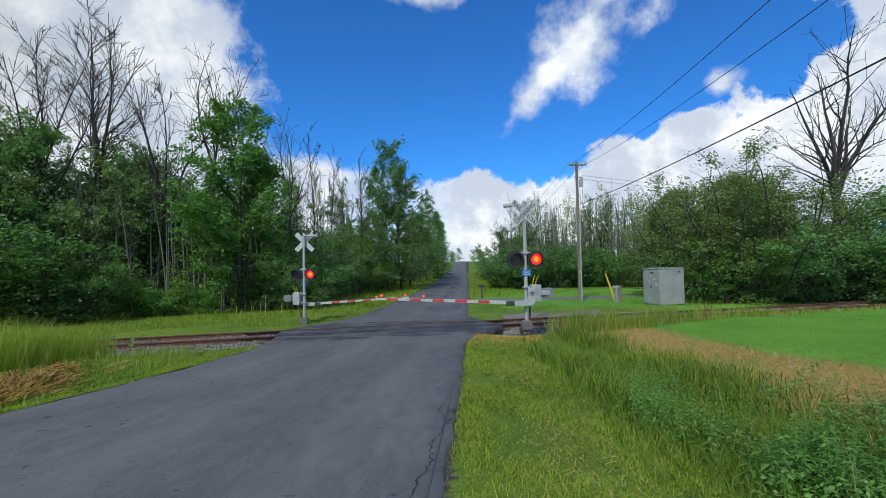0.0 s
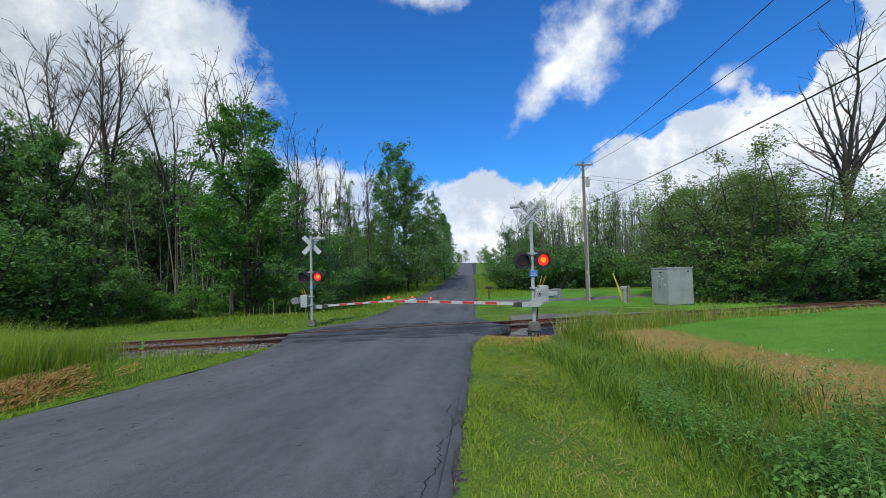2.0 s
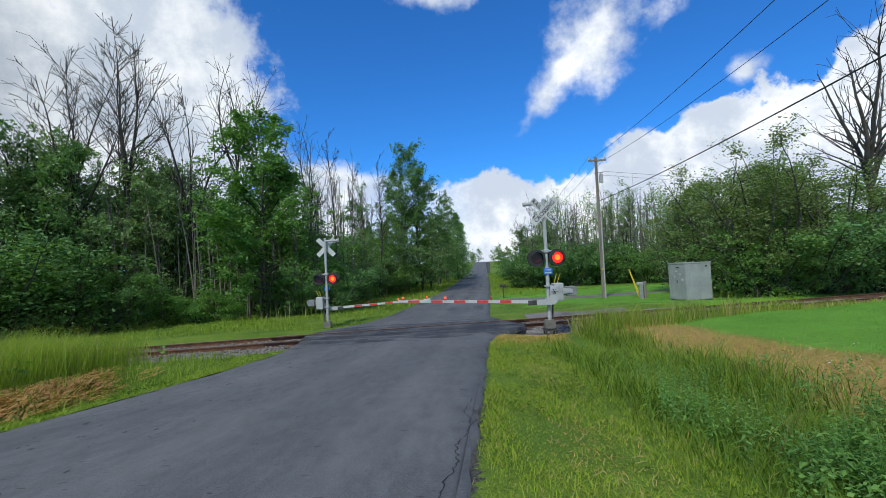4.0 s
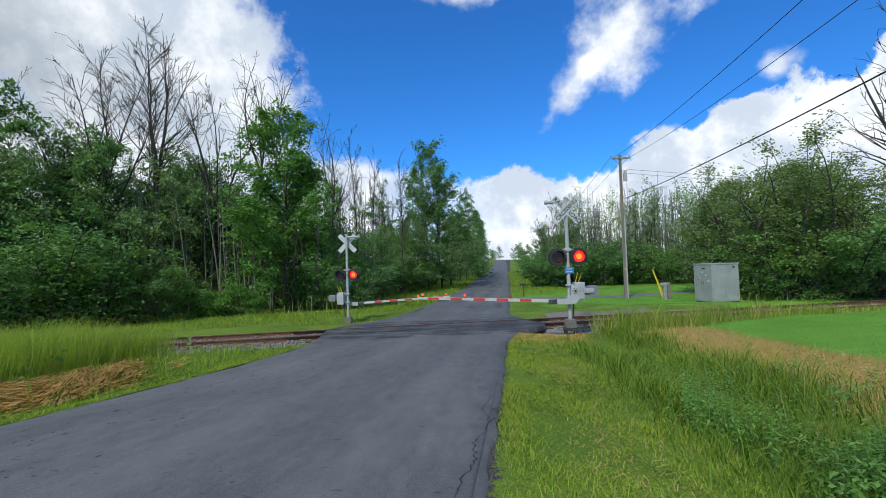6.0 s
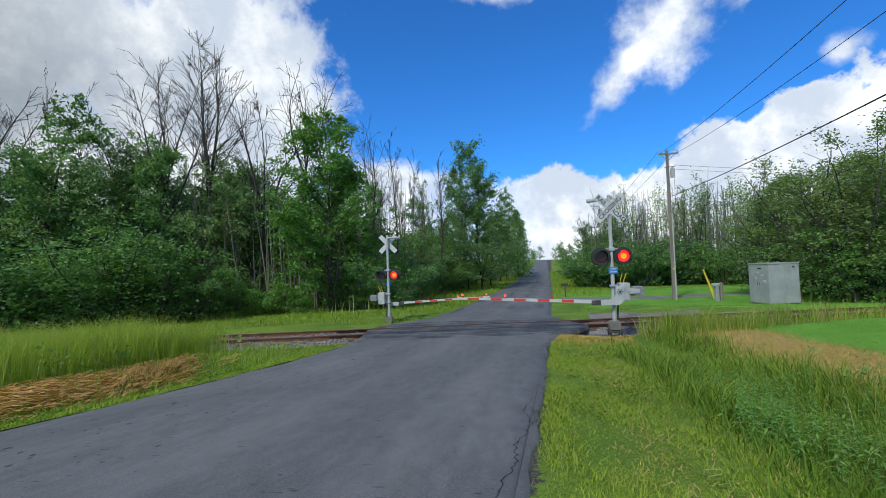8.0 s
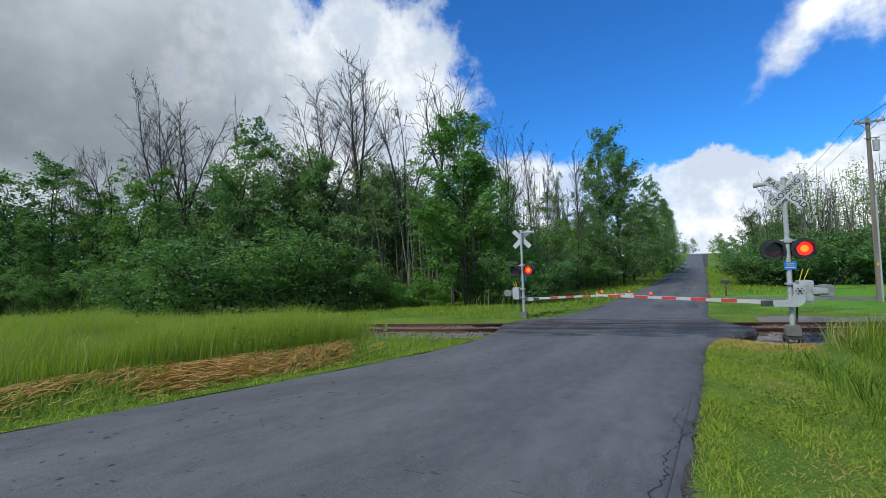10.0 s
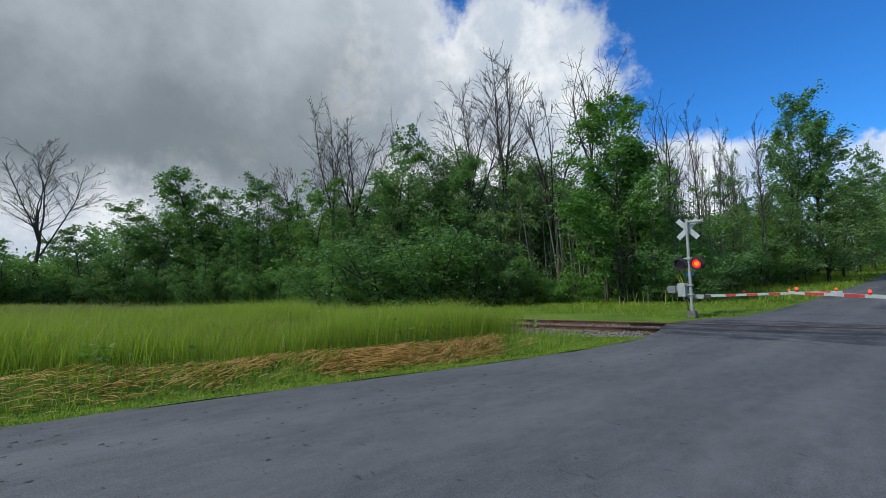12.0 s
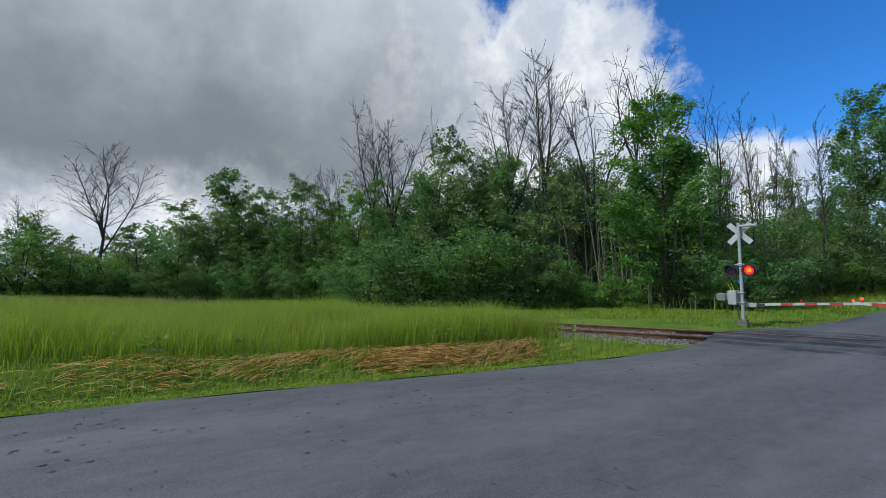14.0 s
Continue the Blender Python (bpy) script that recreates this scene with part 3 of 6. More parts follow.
P = bare_kind(70, 16, 0.30, 4, 0.17, side=13, angle=44, shrink=0.40)
register("poplar", plant_of("tall_tree", P.wood("trunk", BARK, 0.012), P.crown("crown", LEAF_DARK, 560, 18, 0.27, 0.12, 1, 2), "tall poplar-like tree with loose dark green foliage", "tall trees by the road"))
rs = np.random.RandomState(72)
P = Plant(72)
P.limb((0, 0, -0.3), (0, 0, 1), 11.8, 0.16, 0, 0, 1.0, 0.01, 0.02, 1, 0, 0, 0)
register("spruce", plant_of("spruce_tree", P.wood("trunk", BARK), leaves("crown", LEAF_DARK, spruce_sprays(12.0, 5.0, rs), 12, 0.26, 0.12, rs, 0.35), "dark green spruce with drooping boughs", "spruces by the road"))
for i, (h, w, mat) in enumerate(((4.5, 5.5, LEAF_DARK), (5.0, 5.0, LEAF_MID), (3.0, 3.6, LEAF_BRIGHT), (7.5, 6.0, LEAF_OLIVE))):
    P = shrub_kind(80 + i, h, w)
    register("shrub%d" % i, plant_of("shrub", P.wood("trunk", BARK, 0.008, levels=(0, 1 if i == 3 else 0)), P.crown("crown", mat, 430 if i == 3 else 290, 24, 0.30 if i == 3 else 0.22, 0.060 if i == 3 else 0.064, 1, 0.1, flat=0.42),
                                     "loose olive-green small tree with open twigs" if i == 3 else "dense leafy green shrub at the wood's edge", "shrubs at the wood's edge"))

# simpler ones for far off
for i, (h, w, mat) in enumerate(((4.5, 5.5, LEAF_DARK), (5.0, 5.0, LEAF_MID))):
    P = shrub_kind(90 + i, h, w)
    register("far_shrub%d" % i, plant_of("shrub", P.wood("trunk", BARK, 0.01, levels=(0, 0)), P.crown("crown", mat, 230, 18, 0.26, 0.085, 1, 0.1, flat=0.45), "leafy green shrub far along the road", "far shrubs"))
for i, mat in enumerate((LEAF_MID, LEAF_GREY)):
    P = leafy_kind(95 + i, 11, 6.5, 0.15)
    register("far_leafy%d" % i, plant_of("leafy_tree", P.wood("trunk", BARK, 0.012, levels=(0, 1)), P.crown("crown", mat, 220, 14, 0.34, 0.15, 1, 0.8, flat=0.5), "leafy green tree far along the road", "far trees"))

# ---------------------------------------------------------------- the wood beyond the track, on the road's left
R = random.Random(7)


def edge_d(azimuth, v=35.0, most=64.0):
    a = radians(azimuth)
    k = math.cos(a) - TRACK_SLOPE * math.sin(a)
    return min(v / k if k > 0.05 else most, most)


def clear_left(x, y, gap):
    return x < float(left_edge(y)) - gap


def stand(kind, azimuth, d, height, widen=1.0, turn=None):
    """A plant of that kind at an azimuth (clockwise from +y) and distance from the origin, height metres tall."""
    x, y = polar(azimuth, d)
    sz = height / TOP_OF[kind]
    return put(kind, x, y, sz * widen, R.uniform(0, 360) if turn is None else turn, sz)


# single trees that stand out: kind, azimuth, distance, height, width
for kind, azm, d, top, wide in (
        ("bare1", -42.6, 40, 20.6, 1.1), ("bare3", -36.6, 39, 23.4, 1.1), ("bare2", -38.6, 41, 18.0, 0.7), ("bare5", -31.0, 38.5, 19.3, 1.0), ("bare4", -27.2, 38, 20.3, 0.95), ("bare4", -24.3, 40, 20.4, 0.7),
        ("leafy0", -24.0, 34.8, 14.8, 1.05), ("bare4", -18.8, 41, 17.0, 0.85), ("bare0", -16.4, 43, 16.2, 0.8), ("bare2", -14.0, 45, 15.4, 0.8), ("bare0", -10.7, 50, 16.0, 0.75), ("bare2", -9.9, 52, 15.4, 0.7),
        ("poplar", -7.7, 61, 20.8, 0.9), ("poplar", -5.3, 62, 21.0, 1.0), ("leafy2", -3.0, 82, 17.0, 0.7), ("bare2", -2.0, 86, 18.4, 0.6), ("spruce", -0.75, 100, 15.0, 1.0), ("spruce", -0.1, 118, 14.2, 0.9),
        ("bare3", -59.6, 43, 19.0, 1.0), ("bare1", -57.4, 44, 18.8, 1.3), ("bare2", -51.0, 43, 18.8, 0.7), ("bare0", -48.5, 42, 15.5, 0.7), ("bare5", -45.6, 42, 16.5, 0.8), ("leafy2", -52.2, 40, 15.6, 0.95),
        ("bare5", -63.0, 48, 15.5, 1.0), ("bare1", -66.5, 54, 15.0, 0.8), ("bare0", -68.6, 55, 14.6, 0.9), ("leafy2", -74.3, 55, 15.4, 1.1), ("leafy1", -72.3, 54, 14.2, 1.1), ("leafy2", -81.3, 56, 11.4, 1.25), ("bare2", -77.6, 62, 12.0, 0.9),
        ("bare1", -88.2, 62, 18.6, 1.6), ("bare1", -94.0, 72, 12.6, 1.1), ("bare5", -92.5, 76, 12.6, 1.0),
        ("leafy2", -42.2, 39.5, 13.2, 0.9), ("leafy3", -43.8, 43, 14.2, 0.8), ("leafy2", -40.4, 44, 14.4, 0.8), ("leafy3", -37.6, 44, 13.8, 0.8), ("leafy3", -34.6, 44, 13.0, 0.8), ("leafy3", -32.2, 45, 12.2, 0.75), ("leafy3", -47.4, 45, 13.6, 0.85), ("leafy2", -50.4, 45, 12.6, 0.9), ("leafy3", -28.6, 45, 11.0, 0.75), ("leafy3", -45.8, 39.5, 12.4, 0.95), ("leafy3", -49.0, 40.5, 12.0, 0.9), ("leafy3", -56.5, 43.5, 12.2, 0.95), ("leafy1", -61.5, 44.5, 12.0, 1.0), ("leafy2", -70.2, 52, 12.6, 1.1), ("leafy3", -59.0, 45, 11.4, 1.0), ("leafy2", -54.4, 44, 11.8, 0.9), ("leafy1", -65.0, 47.5, 12.6, 1.1), ("leafy2", -68.0, 50, 13.2, 1.1), ("leafy3", -39.2, 40.5, 12.6, 0.9), ("leafy3", -36.0, 41, 11.4, 0.85), ("leafy3", -33.4, 39.5, 10.4, 0.8), ("leafy1", -29.5, 40.5, 8.6, 0.9), ("leafy1", -21.8, 36.5, 9.6, 0.85),
        ("leafy1", -78.6, 57, 11.0, 1.0), ("leafy2", -84.5, 59, 9.0, 1.3),
        ("shrub0", -60.5, 36.0, 4.4, 1.4), ("shrub1", -57.0, 34.4, 5.2, 1.35), ("shrub0", -53.5, 33.4, 5.8, 1.3), ("shrub0", -50, 32.8, 6.3, 1.35), ("shrub1", -46.8, 32.8, 6.2, 1.3), ("shrub0", -43.4, 33.0, 5.5, 1.25), ("shrub1", -40.0, 33.4, 4.6, 1.25), ("shrub0", -37.6, 34.0, 3.6, 1.2)):
    stand(kind, azm, d, top, wide)
for i in range(26):
    azm = R.uniform(-72, -8)
    d = edge_d(azm) + 3.0 + R.random() ** 1.3 * 22
    x, y = polar(azm, d)
    if clear_left(x, y, 6):
        stand(R.choice(("bare0", "bare2", "thin0", "thin1", "thin0", "thin1")), azm, d, R.uniform(10, 13.5) * min(d / 40, 1.2), R.uniform(0.6, 0.85))
for i in range(30):                   # thin dead stems with sky between them
    azm = -21 + 13.5 * (i + R.random()) / 30
    d = edge_d(azm) + 5.0 + R.random() * 26
    x, y = polar(azm, d)
    if clear_left(x, y, 7):
        stand(R.choice(("bare0", "bare2", "bare2", "thin1")), azm, d, 2.9 + d * math.tan(radians(R.uniform(10.5, 14.5))), R.uniform(0.4, 0.65))
for i in range(22):
    azm = -72 + 62 * (i + R.random()) / 22
    d = edge_d(azm) + 2.5 + R.random() * 9
    x, y = polar(azm, d)
    if clear_left(x, y, 6):
        stand(R.choice(("leafy1", "leafy2", "leafy3", "leafy3")), azm, d, R.uniform(6.0, 9.5) if azm < -20 else R.uniform(5.0, 7.5), R.uniform(0.9, 1.2))
for i in range(26):
    azm = -96 + 87 * (i + R.random() * 0.8) / 26
    d = edge_d(azm, 34.6, 62) + R.uniform(-0.2, 1.8)
    x, y = polar(azm, d)
    if clear_left(x, y, 5) and not (-62 < azm < -26.5 or -35 < azm < -27):
        stand(R.choice(("shrub0", "shrub1", "shrub0")), azm, d, R.uniform(2.4, 4.6), R.uniform(0.95, 1.3))
for azm, d in ((-31.3, 33.6), (-30.0, 34.2), (-28.2, 33.4), (-34.6, 34.6)):
    stand("shrub2", azm, d, R.uniform(1.6, 2.7), 1.1)
for i in range(16):                   # undergrowth before the trees of the far corner
    azm = -90 + 32 * (i + R.random() * 0.8) / 16
    d = float(np.interp(azm, [-88, -75, -55], [60, 52, 39.5])) + R.uniform(-0.8, 0.8)
    stand(R.choice(("shrub0", "shrub0", "shrub1")), azm, d, R.uniform(2.8, 4.6), R.uniform(1.1, 1.4))
for azm, d, top in ((-86.8, 66, 8.5), (-89.5, 68, 8), (-92, 62, 7.5), (-95, 62, 9.5), (-98, 62, 9.5), (-101, 64, 9), (-90.5, 60, 6), (-87.5, 61, 7), (-93.5, 60, 7)):
    stand(R.choice(("leafy1", "leafy2")) if top > 7 else "shrub1", azm, d, top, 1.3)
for azm, d, top, kind in ((-13.0, 47, 7.5, "leafy3"), (-10.5, 52, 8.5, "leafy1"), (-8.6, 56, 8.5, "leafy3"), (-7.0, 57, 9.5, "leafy1"), (-5.4, 60, 10, "leafy3"), (-4.2, 68, 12, "leafy1"),
                          (-3.3, 78, 13, "leafy3"), (-2.2, 92, 13.5, "leafy2"), (-1.4, 106, 13, "far_leafy0")):
    stand(kind, azm, d, top, 1.0)
for i in range(26):                   # along the road, past the corner of the wood
    y = 38 + i * 3.2 + max(0, i - 12) * 4.5
    x = float(left_edge(y)) - R.uniform(6.2, 8.0) * (1.0 if y < 80 else 0.75)
    put(R.choice(("shrub0", "shrub1") if y < 60 else ("far_shrub0", "far_shrub1")), x, y, R.uniform(0.9, 1.3), R.uniform(0, 360), R.uniform(0.7, 1.15))
    if i % 2:
        s = R.uniform(0.7, 0.95)
        put(R.choice(("leafy1", "leafy2", "thin0", "leafy3")), x - R.uniform(1, 4), y + 1, s, R.uniform(0, 360), s * (0.65 if y < 52 else 0.95))
        s = R.uniform(0.6, 0.8)
        put(R.choice(("thin0", "thin1", "bare0", "bare2")), x - R.uniform(0, 5), y, s, R.uniform(0, 360), s * 1.15)


def thicket(name, spots, each, spread, size, mat, seed, label):
    """Foliage deep in the wood, where no single bush can be told apart."""
    rr = np.random.RandomState(seed)
    c = np.array(spots)
    g = land(c[:, 0], c[:, 1])
    me = leaves(name, mat, np.stack([c[:, 0], c[:, 1], c[:, 2] + 50], -1), each, spread, size, rr, 0.8)
    co = np.zeros(len(me.vertices) * 3, dtype=np.float32)
    me.vertices.foreach_get("co", co)
    co[2::3] += np.repeat(np.repeat(g, each), 4) - 50
    me.vertices.foreach_set("co", co)
    me.update()
    return tagged(new(name, me), label, "foliage", kind="stuff")


def saplings(name, spots, seed, label):
    P = Plant(seed)
    for x, y, h in spots:
        z = float(land(x, y)) - 0.1
        P.limb((x, y, z), (0.05 * P.r.randn(), 0.05 * P.r.randn(), 1), h, 0.055 + 0.003 * h, 1, 1, 2.6, 0.03, 0.0, 1, 0, 0, 0)
    me = P.wood(name, BARK_PALE)
    return tagged(new(name, me), label, "tree trunks", kind="stuff")


spots_a, spots_b, poles = [], [], []
for i in range(11500):
    azm = R.uniform(-82, -6)
    d = edge_d(azm) + 2.2 + R.random() ** 1.3 * 22
    x, y = polar(azm, d)
    if not clear_left(x, y, 7):
        continue
    lump = 0.5 + 0.5 * math.sin(azm * 0.9) * math.sin(d * 0.4 + azm * 0.3)
    top = (8.8 + 4.6 * lump if azm < -20 else 5.2 + 2.4 * lump) * (1.0 if azm > -60 else 0.92)
    if -31 < azm < -26:
        top *= 0.8
    (spots_a if i % 2 else spots_b).append((x, y, R.random() * top + 0.3))
for i in range(420):
    azm = R.uniform(-80, -6)
    d = edge_d(azm) + 0.4 + R.random() ** 2.2 * 24
    x, y = polar(azm, d)
    if clear_left(x, y, 6.5):
        poles.append((x, y, R.uniform(6, 12.0)))
thicket("wood_foliage", spots_a, 15, 0.34, 0.105, LEAF_GREY, 31, "grey-green foliage inside the wood")
thicket("wood_foliage", spots_b, 15, 0.34, 0.105, LEAF_DARK, 32, "dark green foliage inside the wood")
saplings("wood_trunks", poles, 33, "many slender grey trunks inside the wood")
spots_a = []
for i in range(3000):
    azm = R.uniform(-84, -9)
    d = edge_d(azm) + R.uniform(20, 46)
    x, y = polar(azm, d)
    if clear_left(x, y, 9):
        spots_a.append((x, y, R.random() * (12.0 if azm < -22 and not -31 < azm < -26 else 7.5) + 0.4))
for i in range(1500):
    azm = R.uniform(-92, -52)
    d = edge_d(azm) + R.uniform(7, 24)
    x, y = polar(azm, d)
    if clear_left(x, y, 9):
        spots_a.append((x, y, R.random() * (8.6 if azm > -84 else 6.0) + 0.3))
for i in range(800):
    azm, d = R.uniform(7, 54), R.uniform(86, 108) if azm % 2 < 1 else R.uniform(66, 84)
    x, y = polar(azm, d)
    if x > float(right_edge(y)) + 10:
        spots_a.append((x, y, R.random() * 8.0 + 0.4))
thicket("wood_foliage", spots_a, 16, 0.7, 0.26, LEAF_DARK, 36, "dark foliage deep in the wood")
spots_a, poles = [], []
for i in range(2300):
    azm, d = R.uniform(6.5, 26), R.uniform(61, 84)
    x, y = polar(azm, d)
    if x > float(right_edge(y)) + 8:
        spots_a.append((x, y, R.random() ** 1.15 * (11.5 + 1.6 * math.sin(azm * 1.7)) + 0.3))
for i in range(900):
    azm, d = R.uniform(23.5, 54), R.uniform(36, 48)
    x, y = polar(azm, d)
    spots_a.append((x, y, R.random() ** 1.1 * 7.6 + 0.3))
for i in range(230):
    azm, d = R.uniform(7, 25), R.uniform(60, 86)
    x, y = polar(azm, d)
    if x > float(right_edge(y)) + 8:
        poles.append((x, y, R.uniform(8, 14.0)))
thicket("wood_foliage", spots_a, 22, 0.40, 0.11, LEAF_GREY, 34, "grey-green foliage of the wood beyond the lawn")
saplings("wood_trunks", poles, 35, "many slender grey trunks of the wood beyond the lawn")

# ---------------------------------------------------------------- right of the road
for kind, azm, d, top, wide in (
        ("bare6", 41.4, 40, 18.0, 1.0), ("shrub3", 33.2, 33, 9.8, 1.1), ("shrub3", 27.2, 38, 10.6, 1.0), ("shrub3", 38.3, 35, 9.2, 1.1), ("shrub3", 30.2, 37, 10.8, 1.0),
        ("shrub3", 36, 37, 10.8, 1.0), ("leafy1", 47, 44, 8.0, 1.5), ("leafy2", 51, 46, 8.6, 1.5), ("shrub3", 24.6, 42, 8.8, 0.9), ("leafy3", 44, 45, 7.5, 1.5),
        ("leafy3", 28.6, 40, 9.8, 1.0), ("leafy3", 30.8, 41, 9.6, 1.0), ("leafy3", 36.8, 41, 10.2, 0.95), ("leafy3", 32, 40, 7.8, 1.15), ("leafy1", 35.2, 41, 7.6, 1.2), ("leafy3", 38.5, 42, 7.6, 1.15), ("leafy3", 25.6, 45, 8.4, 1.0), ("leafy1", 41.5, 43, 7.6, 1.3),
        ("bare0", 12.0, 70, 14.0, 1.0), ("bare2", 9.4, 74, 13.0, 1.0), ("bare5", 19.4, 64, 13.0, 1.0), ("thin0", 18.4, 66, 12.8, 1.1), ("thin1", 8.0, 80, 10.6, 1.2), ("thin0", 20.3, 62, 12.6, 1.0)):
    stand(kind, azm, d, top, wide)
for i in range(30):
    azm = 7.2 + 16.5 * (i + R.random()) / 30
    stand(R.choice(("bare0", "bare2", "thin0", "thin1", "bare5")), azm, R.uniform(62, 82), R.uniform(10.0, 13.2), R.uniform(0.6, 0.85))
for i in range(22):
    azm = 6.8 + 18 * (i + R.random() * 0.7) / 22
    stand(R.choice(("far_shrub0", "far_shrub1", "far_shrub0")), azm, R.uniform(57, 62), R.uniform(4.0, 6.0), R.uniform(1.1, 1.5))
for i in range(12):
    azm = 30.5 + 22 * (i + R.random() * 0.7) / 12
    stand(R.choice(("shrub0", "shrub0", "shrub1")), azm, 30.5 + i * 0.6 + R.uniform(0, 2), R.uniform(3.2, 5.2), R.uniform(1.1, 1.4))
for i in range(10):
    y = 62 + i * 13
    x = float(right_edge(y)) + R.uniform(7, 10) * (1.0 if y < 110 else 0.7)
    put(R.choice(("far_shrub0", "far_shrub1")), x, y, R.uniform(0.9, 1.3), R.uniform(0, 360), R.uniform(0.8, 1.2))
for i in range(9):                    # taller trees behind them
    y = 66 + i * 9
    x = float(right_edge(y)) + R.uniform(8, 12)
    s = R.uniform(0.65, 0.85)
    put(R.choice(("leafy1", "leafy2", "leafy3", "thin0")), x, y, s * 1.1, R.uniform(0, 360), s)
for i in range(12):                   # past the crest
    y = R.uniform(330, 390)
    x = y * math.tan(radians(R.uniform(0.2, 5.5)))
    put(R.choice(("far_leafy0", "far_leafy1")), x, y, R.uniform(0.7, 1.1), R.uniform(0, 360))
for i in range(22):                   # by the hilltop
    side = R.choice((-1, 1))
    y = R.uniform(150, 260)
    x = float(right_edge(y)) - 3 + side * R.uniform(7, 34)
    put(R.choice(("far_leafy0", "far_leafy1")), x, y, R.uniform(0.6, 0.95), R.uniform(0, 360))

# ---------------------------------------------------------------- materials of made things
STEEL_RAIL = surface("rail_rust", [(0.3, (0.075, 0.033, 0.019)), (0.7, (0.150, 0.070, 0.038))], 3, 40, 0.8, relief=0.002)
RAIL_TOP = surface("rail_top_worn", [(0.3, (0.13, 0.10, 0.085)), (0.7, (0.24, 0.20, 0.175))], 2, 30, 0.45, 0.6, relief=0.0005)
SLEEPER = surface("creosoted_wood", [(0.3, (0.045, 0.034, 0.027)), (0.7, (0.13, 0.105, 0.085))], 2, 30, 0.95, relief=0.01, stretch=(0.3, 2, 2))
STONE = surface("ballast_stone", [(0.3, (0.115, 0.108, 0.10)), (0.7, (0.27, 0.25, 0.23))], 6, 60, 0.95, relief=0.004, where="world")
GRAVEL = surface("fine_gravel", [(0.3, (0.105, 0.10, 0.092)), (0.7, (0.21, 0.20, 0.182))], 1.2, 35, 0.95, relief=0.02, where="world")
CRUMBS = surface("asphalt_crumbs", [(0.3, (0.05, 0.048, 0.045)), (0.7, (0.13, 0.125, 0.118))], 2.5, 45, 0.95, relief=0.02, where="world")
ALU = surface("painted_aluminium", [(0.3, (0.31, 0.33, 0.335)), (0.7, (0.43, 0.45, 0.455))], 3, 30, 0.55, 0.1, relief=0.001)
GALV = surface("galvanised_steel", [(0.3, (0.30, 0.32, 0.33)), (0.7, (0.44, 0.46, 0.47))], 5, 45, 0.5, 0.35, relief=0.0008)
CABINET = surface("weathered_cabinet_metal", [(0.3, (0.24, 0.265, 0.262)), (0.7, (0.34, 0.365, 0.36))], 1.6, 20, 0.55, 0.05, relief=0.001)
DARK_STEEL = surface("dark_steel", [(0.3, (0.03, 0.03, 0.032)), (0.7, (0.075, 0.072, 0.07))], 4, 40, 0.7, 0.2, relief=0.001)
WEIGHT = surface("counterweight_iron", [(0.3, (0.14, 0.15, 0.16)), (0.7, (0.24, 0.25, 0.26))], 4, 40, 0.7, 0.2, relief=0.001)
BASE_GREY = surface("dull_base_iron", [(0.3, (0.12, 0.115, 0.105)), (0.7, (0.21, 0.20, 0.185))], 4, 40, 0.8, 0.2, relief=0.003)
BLACK_PAINT = surface("black_paint", [(0.3, (0.012, 0.012, 0.013)), (0.7, (0.028, 0.027, 0.027))], 5, 50, 0.6, relief=0.0005)
WHITE_SIGN = surface("white_sheeting", [(0.3, (0.40, 0.42, 0.43)), (0.7, (0.54, 0.55, 0.56))], 3, 60, 0.5, relief=0.0003)
GREY_BACK = surface("sign_back", [(0.3, (0.38, 0.40, 0.41)), (0.7, (0.50, 0.51, 0.52))], 3, 40, 0.5, 0.2, relief=0.0003)
RED_BAND = surface("red_sheeting", [(0.3, (0.42, 0.03, 0.025)), (0.7, (0.58, 0.05, 0.04))], 4, 50, 0.5, relief=0.0003)
ARM_WHITE = surface("white_arm_paint", [(0.3, (0.38, 0.39, 0.38)), (0.7, (0.52, 0.53, 0.52))], 4, 40, 0.5, relief=0.0005)
BLUE_SIGN = surface("blue_sheeting", [(0.3, (0.02, 0.13, 0.46)), (0.7, (0.03, 0.19, 0.6))], 6, 60, 0.45, relief=0.0003)
YELLOW = surface("yellow_plastic", [(0.3, (0.55, 0.40, 0.02)), (0.7, (0.72, 0.54, 0.04))], 4, 40, 0.5, relief=0.0005)
POLE_WOOD = surface("pole_wood", [(0.3, (0.12, 0.10, 0.085)), (0.7, (0.27, 0.24, 0.21))], 3, 25, 0.9, relief=0.01, stretch=(2, 2, 0.1))
CABLE = surface("cable_black", [(0.3, (0.012, 0.012, 0.013)), (0.7, (0.03, 0.03, 0.03))], 4, 40, 0.7, relief=0)
CERAMIC = surface("grey_ceramic", [(0.3, (0.28, 0.29, 0.30)), (0.7, (0.4, 0.41, 0.42))], 6, 40, 0.35, relief=0)
TAR = surface("tar_crack", [(0.3, (0.012, 0.012, 0.013)), (0.7, (0.035, 0.035, 0.036))], 6, 60, 0.9, relief=0.001, where="world")
PIT = surface("asphalt_pit", [(0.3, (0.028, 0.028, 0.030)), (0.7, (0.06, 0.06, 0.062))], 6, 60, 0.95, relief=0.001, where="world")
SHINGLE = surface("roof_shingle", [(0.3, (0.55, 0.55, 0.54)), (0.7, (0.7, 0.7, 0.69))], 1, 12, 0.9, relief=0.01)
SIDING = surface("house_siding", [(0.3, (0.6, 0.58, 0.54)), (0.7, (0.72, 0.70, 0.66))], 1, 12, 0.8, relief=0.004)


